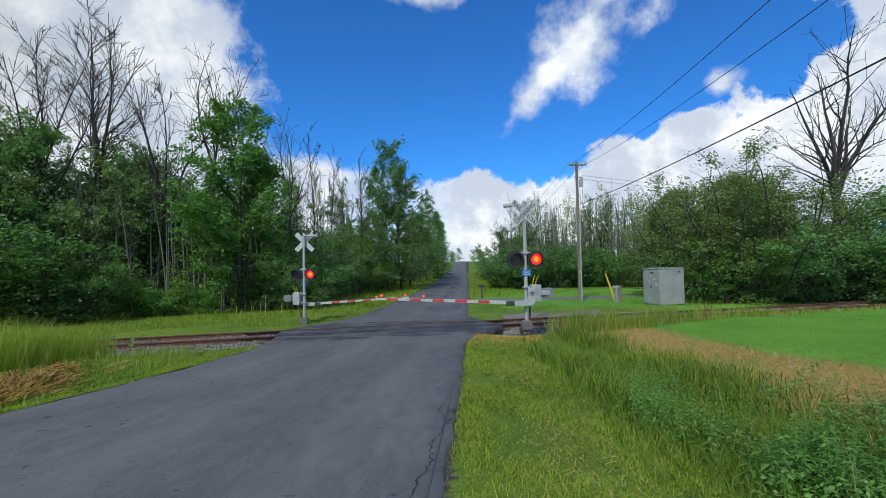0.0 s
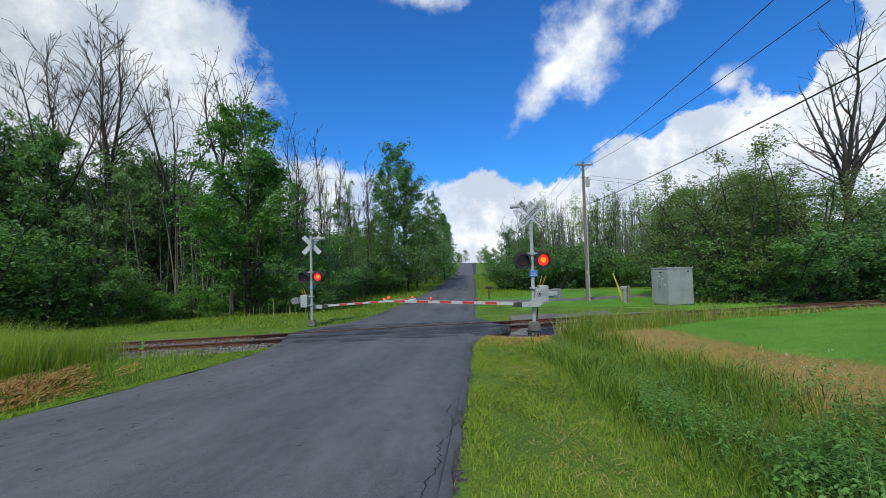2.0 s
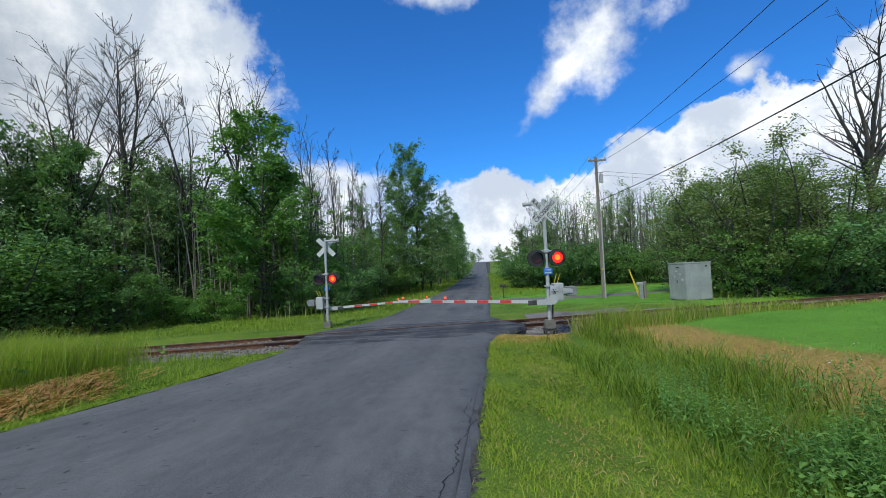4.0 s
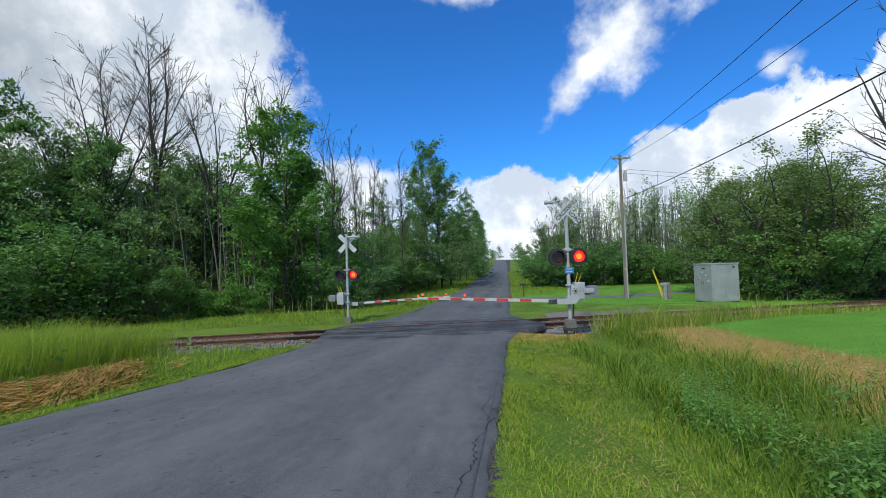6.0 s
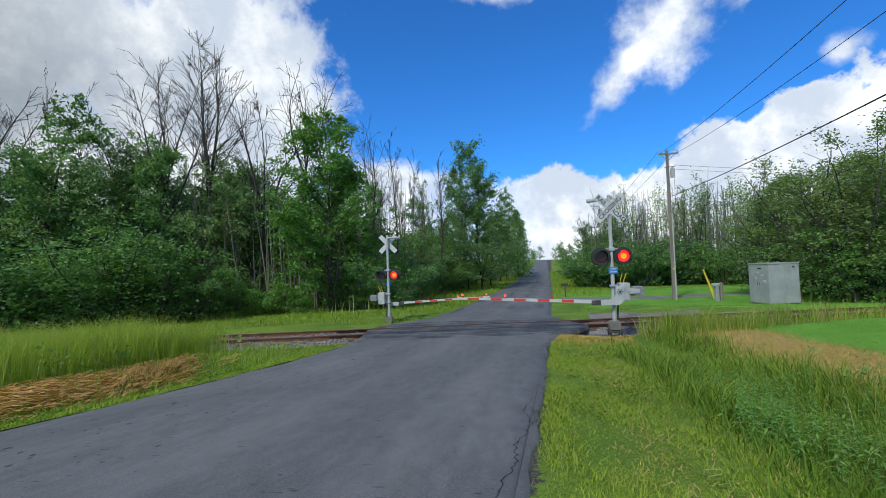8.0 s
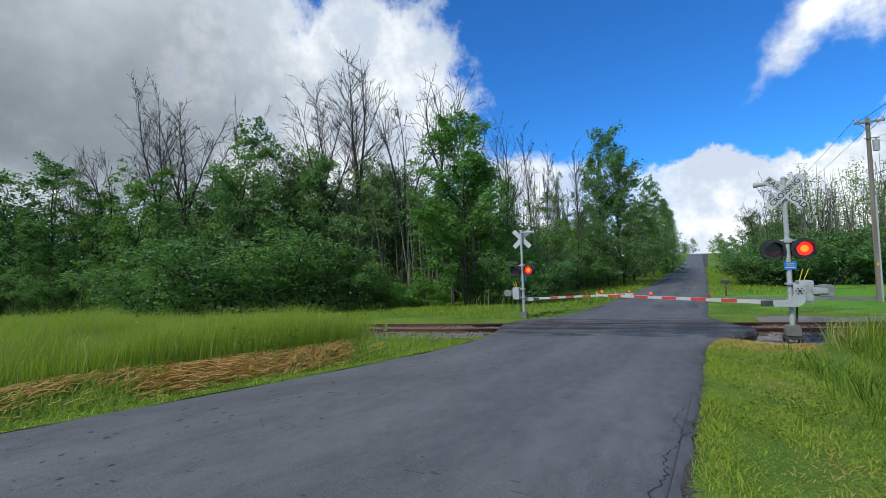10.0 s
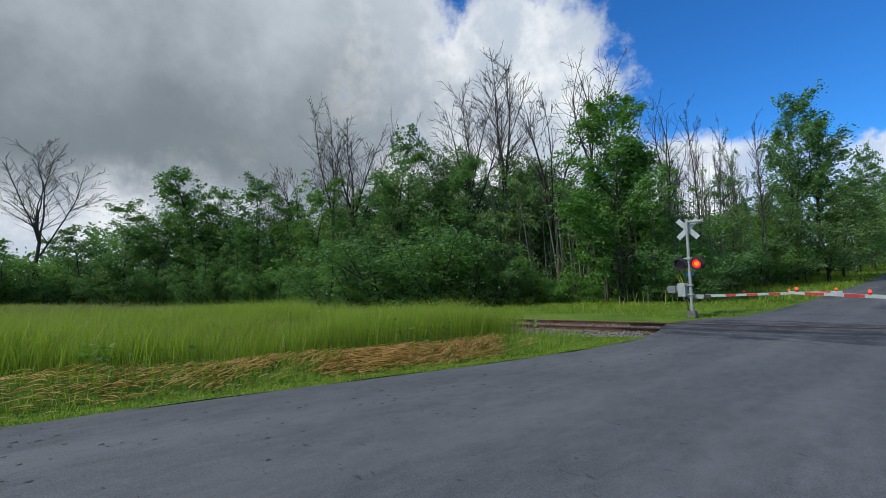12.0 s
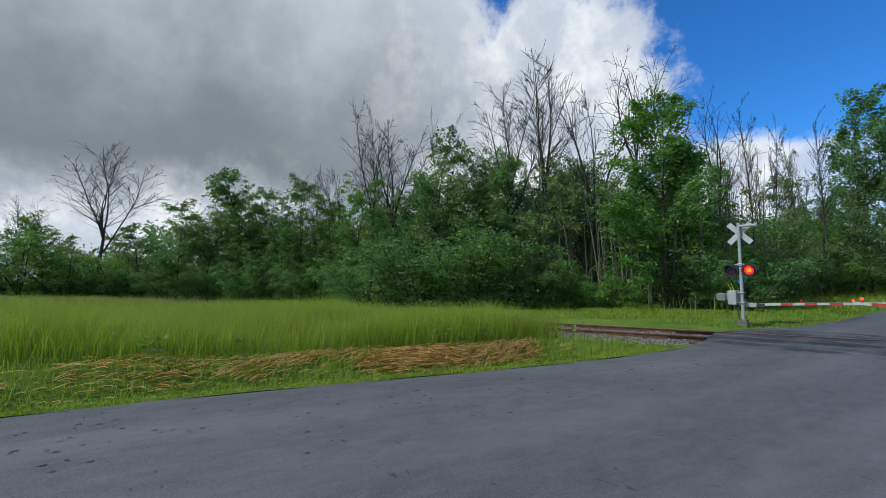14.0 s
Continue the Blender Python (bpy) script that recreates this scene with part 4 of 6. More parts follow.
def lamp_glass(name, colour, strength, base):
    m, nt, b = material(name, 0.25, 0, 0.5)
    b.inputs["Base Color"].default_value = (*base, 1)
    b.inputs["Emission Color"].default_value = (*colour, 1)
    b.inputs["Emission Strength"].default_value = strength
    return m


LENS_OFF = lamp_glass("red_lens_dark", (0, 0, 0), 0.0, (0.05, 0.008, 0.010))
LENS_ON = lamp_glass("red_lens_lit", (1.0, 0.02, 0.012), 1.1, (0.5, 0.02, 0.01))
LENS_CORE = lamp_glass("lamp_core_lit", (1.0, 0.13, 0.008), 2.2, (0.8, 0.2, 0.02))
LENS_SMALL = lamp_glass("small_lamp_lit", (1.0, 0.06, 0.02), 2.4, (0.5, 0.03, 0.02))


# ---------------------------------------------------------------- shapes
def box(sx, sy, sz, at=(0, 0, 0), bevel=0.0, bm=None, turn=None):
    bm = bm or bmesh.new()
    m = Matrix.Translation(at) @ (turn or Matrix.Identity(4)) @ Matrix.Diagonal((sx, sy, sz, 1))
    made = bmesh.ops.create_cube(bm, size=1, matrix=m)["verts"]
    if bevel:
        es = list({e for v in made for e in v.link_edges})
        bmesh.ops.bevel(bm, geom=es, offset=bevel, segments=2, affect="EDGES", profile=0.6)
    return bm


def rod(a, b, r0, r1=None, n=12, bm=None, caps=True):
    bm = bm or bmesh.new()
    a, b = Vector(a), Vector(b)
    d = b - a
    m = Matrix.Translation((a + b) / 2) @ d.to_track_quat("Z", "Y").to_matrix().to_4x4()
    bmesh.ops.create_cone(bm, cap_ends=caps, segments=n, radius1=r0, radius2=r0 if r1 is None else r1, depth=d.length, matrix=m)
    return bm


def slab(outline, y0, y1, bm=None, bevel=0.0):
    """A plate with its outline in x and z, from y0 to y1."""
    bm = bm or bmesh.new()
    vs = [bm.verts.new((x, y0, z)) for x, z in outline]
    f = bm.faces.new(vs)
    ext = bmesh.ops.extrude_face_region(bm, geom=[f])["geom"]
    bmesh.ops.translate(bm, vec=(0, y1 - y0, 0), verts=[g for g in ext if isinstance(g, bmesh.types.BMVert)])
    bmesh.ops.recalc_face_normals(bm, faces=bm.faces)
    if bevel:
        bmesh.ops.bevel(bm, geom=list(bm.edges), offset=bevel, segments=1, affect="EDGES")
    return bm


def lettering(words, size, mat, parent, m, name="lettering"):
    cu = bpy.data.curves.new(name, "FONT")
    cu.body, cu.size, cu.align_x, cu.align_y, cu.extrude, cu.offset = words, size, "CENTER", "CENTER", 0.002, size * 0.018
    cu.materials.append(mat)
    tmp = bpy.data.objects.new("tmp", cu)
    me = bpy.data.meshes.new_from_object(tmp)
    bpy.data.objects.remove(tmp)
    ob = child(name, me, parent)
    ob.matrix_local = m
    return ob


# ---------------------------------------------------------------- railway track
track = tagged(new("railway_track"), "single rusty railway track on wooden sleepers and grey ballast", "railway track", kind="structure")
TURN = math.degrees(math.atan(TRACK_SLOPE))
track.matrix_basis = pose(0, TRACK_Y, 0, 0, 0, TURN)
RAIL_SHAPE = [(-0.036, 0.03), (-0.03, 0.036), (0.03, 0.036), (0.036, 0.03), (0.034, -0.002), (0.009, -0.014), (0.009, -0.10), (0.065, -0.118), (0.065, -0.13), (-0.065, -0.13), (-0.065, -0.118),
              (-0.009, -0.10), (-0.009, -0.014), (-0.034, -0.002)]
for side in (-0.753, 0.753):
    stations = np.linspace(-160, 160, 81)
    verts = [(s, side + y + 0.006 * math.sin(s * 0.5 + side), z - 0.016) for s in stations for y, z in RAIL_SHAPE]
    k = len(RAIL_SHAPE)
    faces = [(i * k + j, i * k + (j + 1) % k, (i + 1) * k + (j + 1) % k, (i + 1) * k + j) for i in range(len(stations) - 1) for j in range(k)]
    me = mesh_of("rail", verts, faces, STEEL_RAIL)
    me.materials.append(RAIL_TOP)
    for f in me.polygons:
        if f.index % k == 1:
            f.material_index = 1
    child("rail", me, track, "rusty steel rail with a worn bright head")
rs = random.Random(3)
sleeper_me = None
for i in range(150):
    s = -42 + i * 0.56
    if sleeper_me is None or i % 30 == 0:
        bm = box(0.22, 2.5, 0.15, bevel=0.012)
        for v in bm.verts:
            v.co += Vector((rs.uniform(-1, 1), rs.uniform(-2, 2), rs.uniform(-1, 1))) * 0.006
        sleeper_me = bpy.data.meshes.new("sleeper")
        bm.to_mesh(sleeper_me)
        bm.free()
        sleeper_me.materials.append(SLEEPER)
    ob = child("sleeper", sleeper_me, track)
    ob.matrix_local = pose(s + rs.uniform(-0.03, 0.03), rs.uniform(-0.05, 0.05), -0.213 + rs.uniform(-0.012, 0.008), 0, rs.uniform(-1, 1), rs.uniform(-2, 2))


def strip(name, pts_fn, s_vals, c_vals, mat, label, category, kind="structure"):
    V = np.array([[pts_fn(s, c) for c in c_vals] for s in s_vals])
    nr, nc = V.shape[:2]
    ix = np.arange(nr * nc).reshape(nr, nc)
    q = np.stack([ix[:-1, :-1], ix[:-1, 1:], ix[1:, 1:], ix[1:, :-1]], -1).reshape(-1, 4)
    me = quick_mesh(name, V.reshape(-1, 3), q, np.zeros((0, 3)), [mat])
    me.shade_smooth()
    return tagged(new(name, me), label, category, kind=kind)


C, S = math.cos(radians(TURN)), math.sin(radians(TURN))


def on_track(s, c):
    return s * C - c * S, TRACK_Y + s * S + c * C


def ballast_at(s, c):
    x, y = on_track(s, c)
    h = -0.15 - 0.35 * max(0, abs(c) - 1.35) / 1.3 if c < 0 else -0.15 - 0.16 * max(0, c - 1.35) / 2.4
    g = float(land(x, y))
    h = max(h, g + 0.02) if -2.3 < c < 2.75 else h
    if max(float(left_edge(y)) - x, x - float(right_edge(y))) < 1.1:
        h = min(h, -0.14)
    return x, y, h + 0.03 * math.sin(s * 3.1 + c * 2) * math.cos(s * 1.3 - c * 4)


strip("ballast", ballast_at, np.arange(-70, 70, 0.4), np.linspace(-2.65, 3.7, 22), STONE, "bed of grey ballast under the railway track", "ballast")

r = np.random.RandomState(11)
n = 6500
s_ = np.where(r.rand(n) < 0.6, r.uniform(-16, -3.5, n), r.uniform(2.5, 18, n))
c_ = np.clip(r.randn(n) * 1.2 - 0.5, -2.7, 3.4)
cube = np.array([(-1, -1, -1), (1, -1, -1), (1, 1, -1), (-1, 1, -1), (-1, -1, 1), (1, -1, 1), (1, 1, 1), (-1, 1, 1)], float) * 0.5
cq = np.array([(0, 3, 2, 1), (4, 5, 6, 7), (0, 1, 5, 4), (1, 2, 6, 5), (2, 3, 7, 6), (3, 0, 4, 7)])
ok = np.array([max(left_edge(b[1]) - b[0] - 1.0, b[0] - right_edge(b[1]) - 0.7) > 0 for b in (on_track(p, q) for p, q in zip(s_, c_))])
s_, c_ = s_[ok], c_[ok]
n = len(s_)
ctr = np.array([ballast_at(a, b) for a, b in zip(s_, c_)])
size = r.uniform(0.03, 0.075, n)
v = cube[None] * (0.55 + 0.9 * r.rand(n, 8, 1)) + r.randn(n, 8, 3) * 0.12
ang = r.rand(n) * 6.28
rot = np.stack([np.stack([np.cos(ang), -np.sin(ang), 0 * ang], -1), np.stack([np.sin(ang), np.cos(ang), 0 * ang], -1), np.stack([0 * ang, 0 * ang, 1 + 0 * ang], -1)], 1)
v = np.einsum("nij,nkj->nki", rot, v) * size[:, None, None] + ctr[:, None] + np.array((0, 0, 0.012))
q = (cq[None] + np.arange(n)[:, None, None] * 8).reshape(-1, 4)
stones = tagged(new("ballast_stones", quick_mesh("ballast_stones", v.reshape(-1, 3), q, np.zeros((0, 3)), [STONE])), "loose angular grey ballast stones", "stones", kind="stuff")


def drive_at(s, c):
    x, y = 2.8 + s, 36.9 + 0.10 * s + c + 0.15 * math.sin(s * 0.6)
    return x, y, float(land(x, y)) + 0.035 - 0.05 * (abs(c) > 1.45)


strip("driveway", drive_at, np.arange(0, 42, 0.6), np.linspace(-1.55, 1.55, 8), GRAVEL, "narrow grey gravel driveway across the lawn", "driveway")


def shoulder_at(s, c):
    y = -8 + s
    x = float(right_edge(y)) - 0.05 + c * (0.065 + 0.03 * math.sin(s * 7.1) * math.sin(s * 2.77))
    return x, y, float(grade(x, y)) + 0.016 - c * 0.055 + 0.006 * math.sin(s * 31 + c * 9)


strip("road_shoulder", shoulder_at, np.arange(0, 24, 0.2), np.linspace(0, 1, 4), CRUMBS, "thin gravel edge along the asphalt", "shoulder")

def left_shoulder_at(s, c):
    y = -8 + s
    x = float(left_edge(y)) + 0.03 - c * (0.13 + 0.05 * math.sin(s * 5.3) * math.sin(s * 1.77))
    return x, y, float(grade(x, y)) + 0.018 - c * 0.05 + 0.006 * math.sin(s * 29 + c * 9)


strip("road_shoulder", left_shoulder_at, np.arange(0, 23, 0.2), np.linspace(0, 1, 4), CRUMBS, "thin dirty gravel edge along the far side of the asphalt", "shoulder")

def apron_at(s, c):
    x, y = on_track(s, c + 0.12 * math.sin(s * 1.7) * (c > 3.0))
    return x, y, float(land(x, y)) + 0.03 - 0.06 * (c > 3.3) - 0.06 * (c < 1.7) + 0.008 * math.sin(s * 9 + c * 7)


strip("gravel_apron", apron_at, np.arange(3.6, 9.0, 0.3), np.linspace(1.6, 3.4, 8), GRAVEL, "grey gravel apron beyond the rails beside the road", "gravel")

# grooves for the wheel flanges where the track crosses the asphalt
for side in (-0.753, 0.753):
    for off, wide in ((0.085, 0.075), (-0.085, 0.055)):
        inner = off if side < 0 else -off

        def groove_at(s, c):
            x, y = on_track(s, side + inner + c * wide)
            return x, y, float(grade(x, y)) + 0.017
        strip("flangeway", groove_at, np.arange(-7.6, 3.0, 0.3), np.array([-0.5, 0.5]), TAR, "dark flange groove beside a rail in the asphalt", "groove")

# long crack by the road's edge, and shorter ones
rc = random.Random(5)


def crack(points, width):
    pts = []
    for (x0, y0), (x1, y1) in zip(points, points[1:]):
        for k in range(8):
            f = k / 8
            pts.append((x0 + (x1 - x0) * f + rc.uniform(-0.02, 0.02), y0 + (y1 - y0) * f))
    V, F = [], []
    for i, (x, y) in enumerate(pts):
        w = width * rc.uniform(0.4, 1.2)
        cross = (x - float(left_edge(y))) / ROAD_WIDTH
        z = float(grade(x, y)) + 0.016 + 0.035 * (1 - (2 * cross - 1) ** 2)
        V += [(x - w / 2, y, z), (x + w / 2, y, z)]
        if i:
            F.append((2 * i - 2, 2 * i - 1, 2 * i + 1, 2 * i))
    me = mesh_of("road_crack", V, F, TAR)
    return tagged(new("road_crack", me), "thin dark wandering crack in the asphalt", "crack", kind="structure")


crack([(-0.30, 2.2), (-0.24, 2.75), (-0.20, 3.2), (-0.11, 3.6), (-0.15, 4.0), (-0.04, 4.4), (0.03, 4.75), (0.16, 5.0)], 0.012)
crack([(0.0, 4.7), (-0.07, 5.3), (0.03, 6.0)], 0.008)


# ---------------------------------------------------------------- crossing signals with gates
def disc_lamp(parent, x, z, face, lit):
    """One flashing light: round black background, hood, lens; face -1 looks towards -y."""
    bm = bmesh.new()
    y = 0.11 * face
    rod((x, y, z), (x, y + 0.012 * face, z), 0.305, 0.305, 36, bm)
    rod((x, y - 0.13 * face, z), (x, y, z), 0.15, 0.21, 20, bm)
    head = part("signal_light", bm, BLACK_PAINT, parent, "round black flashing light head")
    bm = bmesh.new()          # hood: upper two thirds of a tube
    k, out = 20, []
    for i in range(k + 1):
        a = radians(-35 + 250 * i / k)
        for rr, dy in ((0.213, 0.0), (0.213, 0.24 if 20 < -35 + 250 * i / k < 160 else 0.10), (0.203, 0.24 if 20 < -35 + 250 * i / k < 160 else 0.10), (0.203, 0.0)):
            out.append(bm.verts.new((x + rr * math.cos(a), y + (0.012 + dy) * face, z + rr * math.sin(a))))
    for i in range(k):
        for j in range(4):
            bm.faces.new((out[i * 4 + j], out[i * 4 + (j + 1) % 4], out[i * 4 + 4 + (j + 1) % 4], out[i * 4 + 4 + j]))
    part("hood", bm, BLACK_PAINT, head)
    lens = part("lens", rod((x, y + 0.01 * face, z), (x, y + 0.035 * face, z), 0.20, 0.185, 28), LENS_ON if lit else LENS_OFF, head, "lit red lens" if lit else "dark red lens")
    if lit:
        part("bulb_glow", rod((x, y + 0.03 * face, z), (x, y + 0.042 * face, z), 0.105, 0.09, 24), LENS_CORE, head, "bright orange lamp centre")
    return head


def build_signal():
    g = new("crossing_signal")
    part("foot_plate", box(0.46, 0.46, 0.05, (0, 0, 0.12), 0.01), DARK_STEEL, g)
    for sx in (-0.17, 0.17):
        for sy in (-0.17, 0.17):
            part("bolt", rod((sx, sy, -0.08), (sx, sy, 0.2), 0.03, 0.03, 8), DARK_STEEL, g)
    part("junction_box", slab([(-0.18, 0.17), (0.18, 0.17), (0.18, 0.38), (0.14, 0.48), (-0.14, 0.48), (-0.18, 0.38)], -0.17, 0.17, bevel=0.012), BASE_GREY, g, "grey iron junction box at the foot")
    part("mast", rod((0, 0, 0.06), (0, 0, 4.72), 0.068, 0.062, 20), ALU, g, "round grey aluminium mast")
    part("mast_cap", rod((0, 0, 4.72), (0, 0, 4.77), 0.075, 0.045, 20), ALU, g)
    # bell arm at the top
    bm = rod((-0.05, 0.05, 4.62), (-0.62, 0.08, 4.60), 0.05, 0.06, 14)
    rod((-0.62, 0.08, 4.60), (-0.72, 0.085, 4.60), 0.085, 0.07, 16, bm)
    part("bell", bm, ALU, g, "grey bell on a short arm")
    # crossbuck
    sign = part("sign_bracket", box(0.17, 0.07, 0.3, (0, -0.075, 4.30), 0.01), GALV, g)
    for angle, y in ((-45, -0.118), (45, -0.128)):
        bm = bmesh.new()
        t = pose(0, y, 4.30, 0, -angle, 0)
        box(1.22, 0.006, 0.23, bm=bm)
        bmesh.ops.transform(bm, matrix=t, verts=bm.verts)
        blade = part("crossbuck_blade", bm, WHITE_SIGN, g, "white crossbuck blade with black capitals")
        if angle == 45:
            lettering("CROSSING", 0.205, BLACK_PAINT, blade, t @ pose(0, -0.0045, 0, 90, 0, 0))
        else:
            lettering("RAIL", 0.205, BLACK_PAINT, blade, t @ pose(-0.37, -0.0045, 0, 90, 0, 0))
            lettering("ROAD", 0.205, BLACK_PAINT, blade, t @ pose(0.37, -0.0045, 0, 90, 0, 0))
    # lights
    z = 2.66
    bm = rod((-0.40, 0, z + 0.24), (0.40, 0, z + 0.24), 0.028, 0.028, 12)
    for x in (-0.36, 0.36):
        rod((x, 0, z + 0.26), (x, 0, z + 0.08), 0.03, 0.03, 10, bm)
    box(0.2, 0.2, 0.12, (0, 0, z + 0.24), 0.02, bm)
    part("lamp_crossarm", bm, GALV, g, "galvanised crossarm that carries the lights")
    for x in (-0.36, 0.36):
        disc_lamp(g, x, z, -1, x > 0)
        disc_lamp(g, x, z, 1, x < 0)
    # small blue plate with unreadable lines
    plate = part("blue_plate", box(0.30, 0.012, 0.22, (0.02, -0.085, 2.18), 0.004), BLUE_SIGN, g, "small blue notice plate with white lines")
    for k, (w, zz) in enumerate(((0.2, 2.235), (0.16, 2.195), (0.22, 2.13))):
        part("text_bar", box(w, 0.004, 0.018 + 0.014 * (k == 2), (0.02, -0.094, zz)), WHITE_SIGN, plate)
    # gate mechanism
    mech = part("gate_mechanism", box(0.34, 0.42, 0.62, (0.34, 0.02, 1.44), 0.025), ALU, g, "grey gate motor housing")
    part("mechanism_door", box(0.28, 0.012, 0.5, (0.35, -0.197, 1.42), 0.004), GALV, mech)
    for k in range(6):
        a = k * math.pi / 3
        part("bolt", rod((0.16 + 0.085 * math.cos(a), -0.262, 1.47 + 0.085 * math.sin(a)), (0.16 + 0.085 * math.cos(a), -0.285, 1.47 + 0.085 * math.sin(a)), 0.017, 0.017, 8), DARK_STEEL, mech)
    part("pivot", rod((0.16, -0.2, 1.47), (0.16, -0.30, 1.47), 0.04, 0.035, 14), DARK_STEEL, mech)
    part("mast_clamp", box(0.26, 0.24, 0.06, (0.02, 0, 1.66), 0.01), GALV, mech)
    part("mast_clamp", box(0.26, 0.24, 0.06, (0.02, 0, 1.22), 0.01), GALV, mech)
    for k in (0, 1):
        part("marker_rod", rod((0.26 + 0.1 * k, 0.14, 1.74), (0.36 + 0.14 * k, 0.16, 2.08), 0.012, 0.012, 8), YELLOW, mech, "thin yellow rod")
    # curved arm bracket and counterweights on the other side
    outline = [(0.30, 1.66), (0.06, 1.66), (0.02, 1.60)]
    for k in range(7):
        a = radians(k * 15)
        outline.append((-0.17 + 0.19 * math.cos(a), 1.40 - 0.19 * math.sin(a)))
    outline += [(-0.45, 1.21), (-0.45, 1.02), (0.05, 1.02)]
    for k in range(7):
        a = radians(90 - k * 15)
        outline.append((0.05 + 0.25 * math.cos(a), 1.27 - 0.25 * math.sin(a)))
    part("arm_bracket", slab(outline, -0.26, -0.205), ALU, g, "curved grey bracket that holds the arm")
    part("counterweight_arm", slab([(0.45, 1.38), (0.80, 1.40), (0.80, 1.54), (0.45, 1.58)], -0.25, -0.225), GALV, g)
    for k in range(2):
        part("counterweight", slab([(0.60, 1.30), (0.90, 1.30), (0.96, 1.36), (0.96, 1.58), (0.90, 1.63), (0.60, 1.60)], -0.21 + k * 0.34, -0.10 + k * 0.34, bevel=0.01), WEIGHT, g, "heavy grey counterweight plate")
    # arm, lowered across the lane
    arm = part("gate_arm", slab([(-0.36, 1.20), (-0.36, 1.08), (-5.30, 1.34), (-5.30, 1.42)], -0.245, -0.215), ARM_WHITE, g, "lowered gate arm striped red and white")
    part("arm_clamp", box(0.30, 0.06, 0.17, (-0.62, -0.23, 1.115), 0.01), DARK_STEEL, arm)

    def arm_mid(x):
        f = (-0.36 - x) / 4.99
        return 1.14 + f * 0.24, 0.12 - 0.04 * f
    for k in range(5):
        x = -4.95 + k * 0.80
        zc, hh = arm_mid(x + 0.2)
        t = pose(x + 0.2, -0.23, zc, 0, 2.8, 0)
        bm = bmesh.new()
        box(0.40, 0.037, hh - 0.012, bm=bm)
        bmesh.ops.transform(bm, matrix=t, verts=bm.verts)
        part("red_band", bm, RED_BAND, arm, "red reflective band")
    for x, lit in ((-5.12, True), (-3.65, True), (-2.05, False)):
        zc, hh = arm_mid(x)
        bm = box(0.07, 0.05, 0.05, (x, -0.23, zc + hh / 2 + 0.02), 0.006)
        rod((x, -0.275, zc + hh / 2 + 0.085), (x, -0.185, zc + hh / 2 + 0.085), 0.042, 0.042, 16, bm)
        lamp = part("arm_lamp", bm, RED_BAND, arm, "small red lamp on the arm")
        if lit:
            part("lens", rod((x, -0.29, zc + hh / 2 + 0.085), (x, -0.17, zc + hh / 2 + 0.085), 0.037, 0.037, 16), LENS_SMALL, lamp, "lit red lens")
    part("conduit", rod((0.12, 0.09, 0.4), (0.17, 0.09, 1.2), 0.03, 0.03, 10), DARK_STEEL, g)
    return tagged(g, "railway crossing signal with crossbuck, red lights and lowered gate", "crossing signal", "signals at the crossing")


NEAR_SIGNAL, FAR_SIGNAL = (2.95, 16.13), (-7.08, 22.93)
signal = build_signal()
signal.matrix_basis = pose(*NEAR_SIGNAL, -0.10, 0, 0, 2)
far_signal = copy_thing(signal, pose(*FAR_SIGNAL, -0.58, 0, 0, 180))
tagged(far_signal, "railway crossing signal seen from behind, lights lit, gate lowered")
for at, z in ((NEAR_SIGNAL, -0.15), (FAR_SIGNAL, -0.63)):
    bm = box(0.55, 0.55, 0.5, (at[0], at[1], z - 0.25), 0.03)
    me = bpy.data.meshes.new("concrete_footing")
    bm.to_mesh(me)
    bm.free()
    me.materials.append(CRUMBS)
    tagged(new("concrete_footing", me), "low concrete footing under the crossing signal", "footing", "footings of the signals")

# small pits along the wheel path of the far lane
r = np.random.RandomState(77)
verts, faces = [], []
for k in range(260):
    y = r.uniform(-5, 13)
    u = 0.6 + 2.2 * abs(r.randn()) * 0.55
    if u > 3.4:
        continue
    x = float(left_edge(y)) + u
    c = u / ROAD_WIDTH
    z = float(grade(x, y)) + 0.012 + 0.035 * (1 - (2 * c - 1) ** 2) * float(smoothstep(abs(y - 18.3), 1.5, 5)) + 0.004
    s = r.uniform(0.006, 0.022) * (1.7 if r.rand() < 0.12 else 1)
    base = len(verts)
    for j in range(8):
        a = j * math.pi / 4
        q = s * r.uniform(0.7, 1.25)
        verts.append((x + q * 1.0 * math.cos(a), y + q * 1.5 * math.sin(a), z))
    faces.append(tuple(range(base, base + 8)))
tagged(new("road_pits", mesh_of("road_pits", verts, faces, PIT)), "small dark pits in the worn asphalt", "road wear", kind="stuff")

# ---------------------------------------------------------------- signal cabinet beyond the track
cab = tagged(new("signal_cabinet"), "large grey metal railway signal cabinet on the grass", "cabinet")
cab.matrix_basis = pose(12.66, 26.4, -0.32, 0, 0, TURN)
W_, D_, H_ = 1.70, 1.42, 2.26
part("plinth", box(W_ - 0.1, D_ - 0.1, 0.16, (W_ / 2, D_ / 2, 0.08), 0.01), GRAVEL, cab)
body = part("body", box(W_, D_, H_ - 0.16, (W_ / 2, D_ / 2, 0.16 + (H_ - 0.16) / 2), 0.015), CABINET, cab)
part("roof", box(W_ + 0.06, D_ + 0.06, 0.07, (W_ / 2, D_ / 2, H_ + 0.03), 0.012), CABINET, cab)
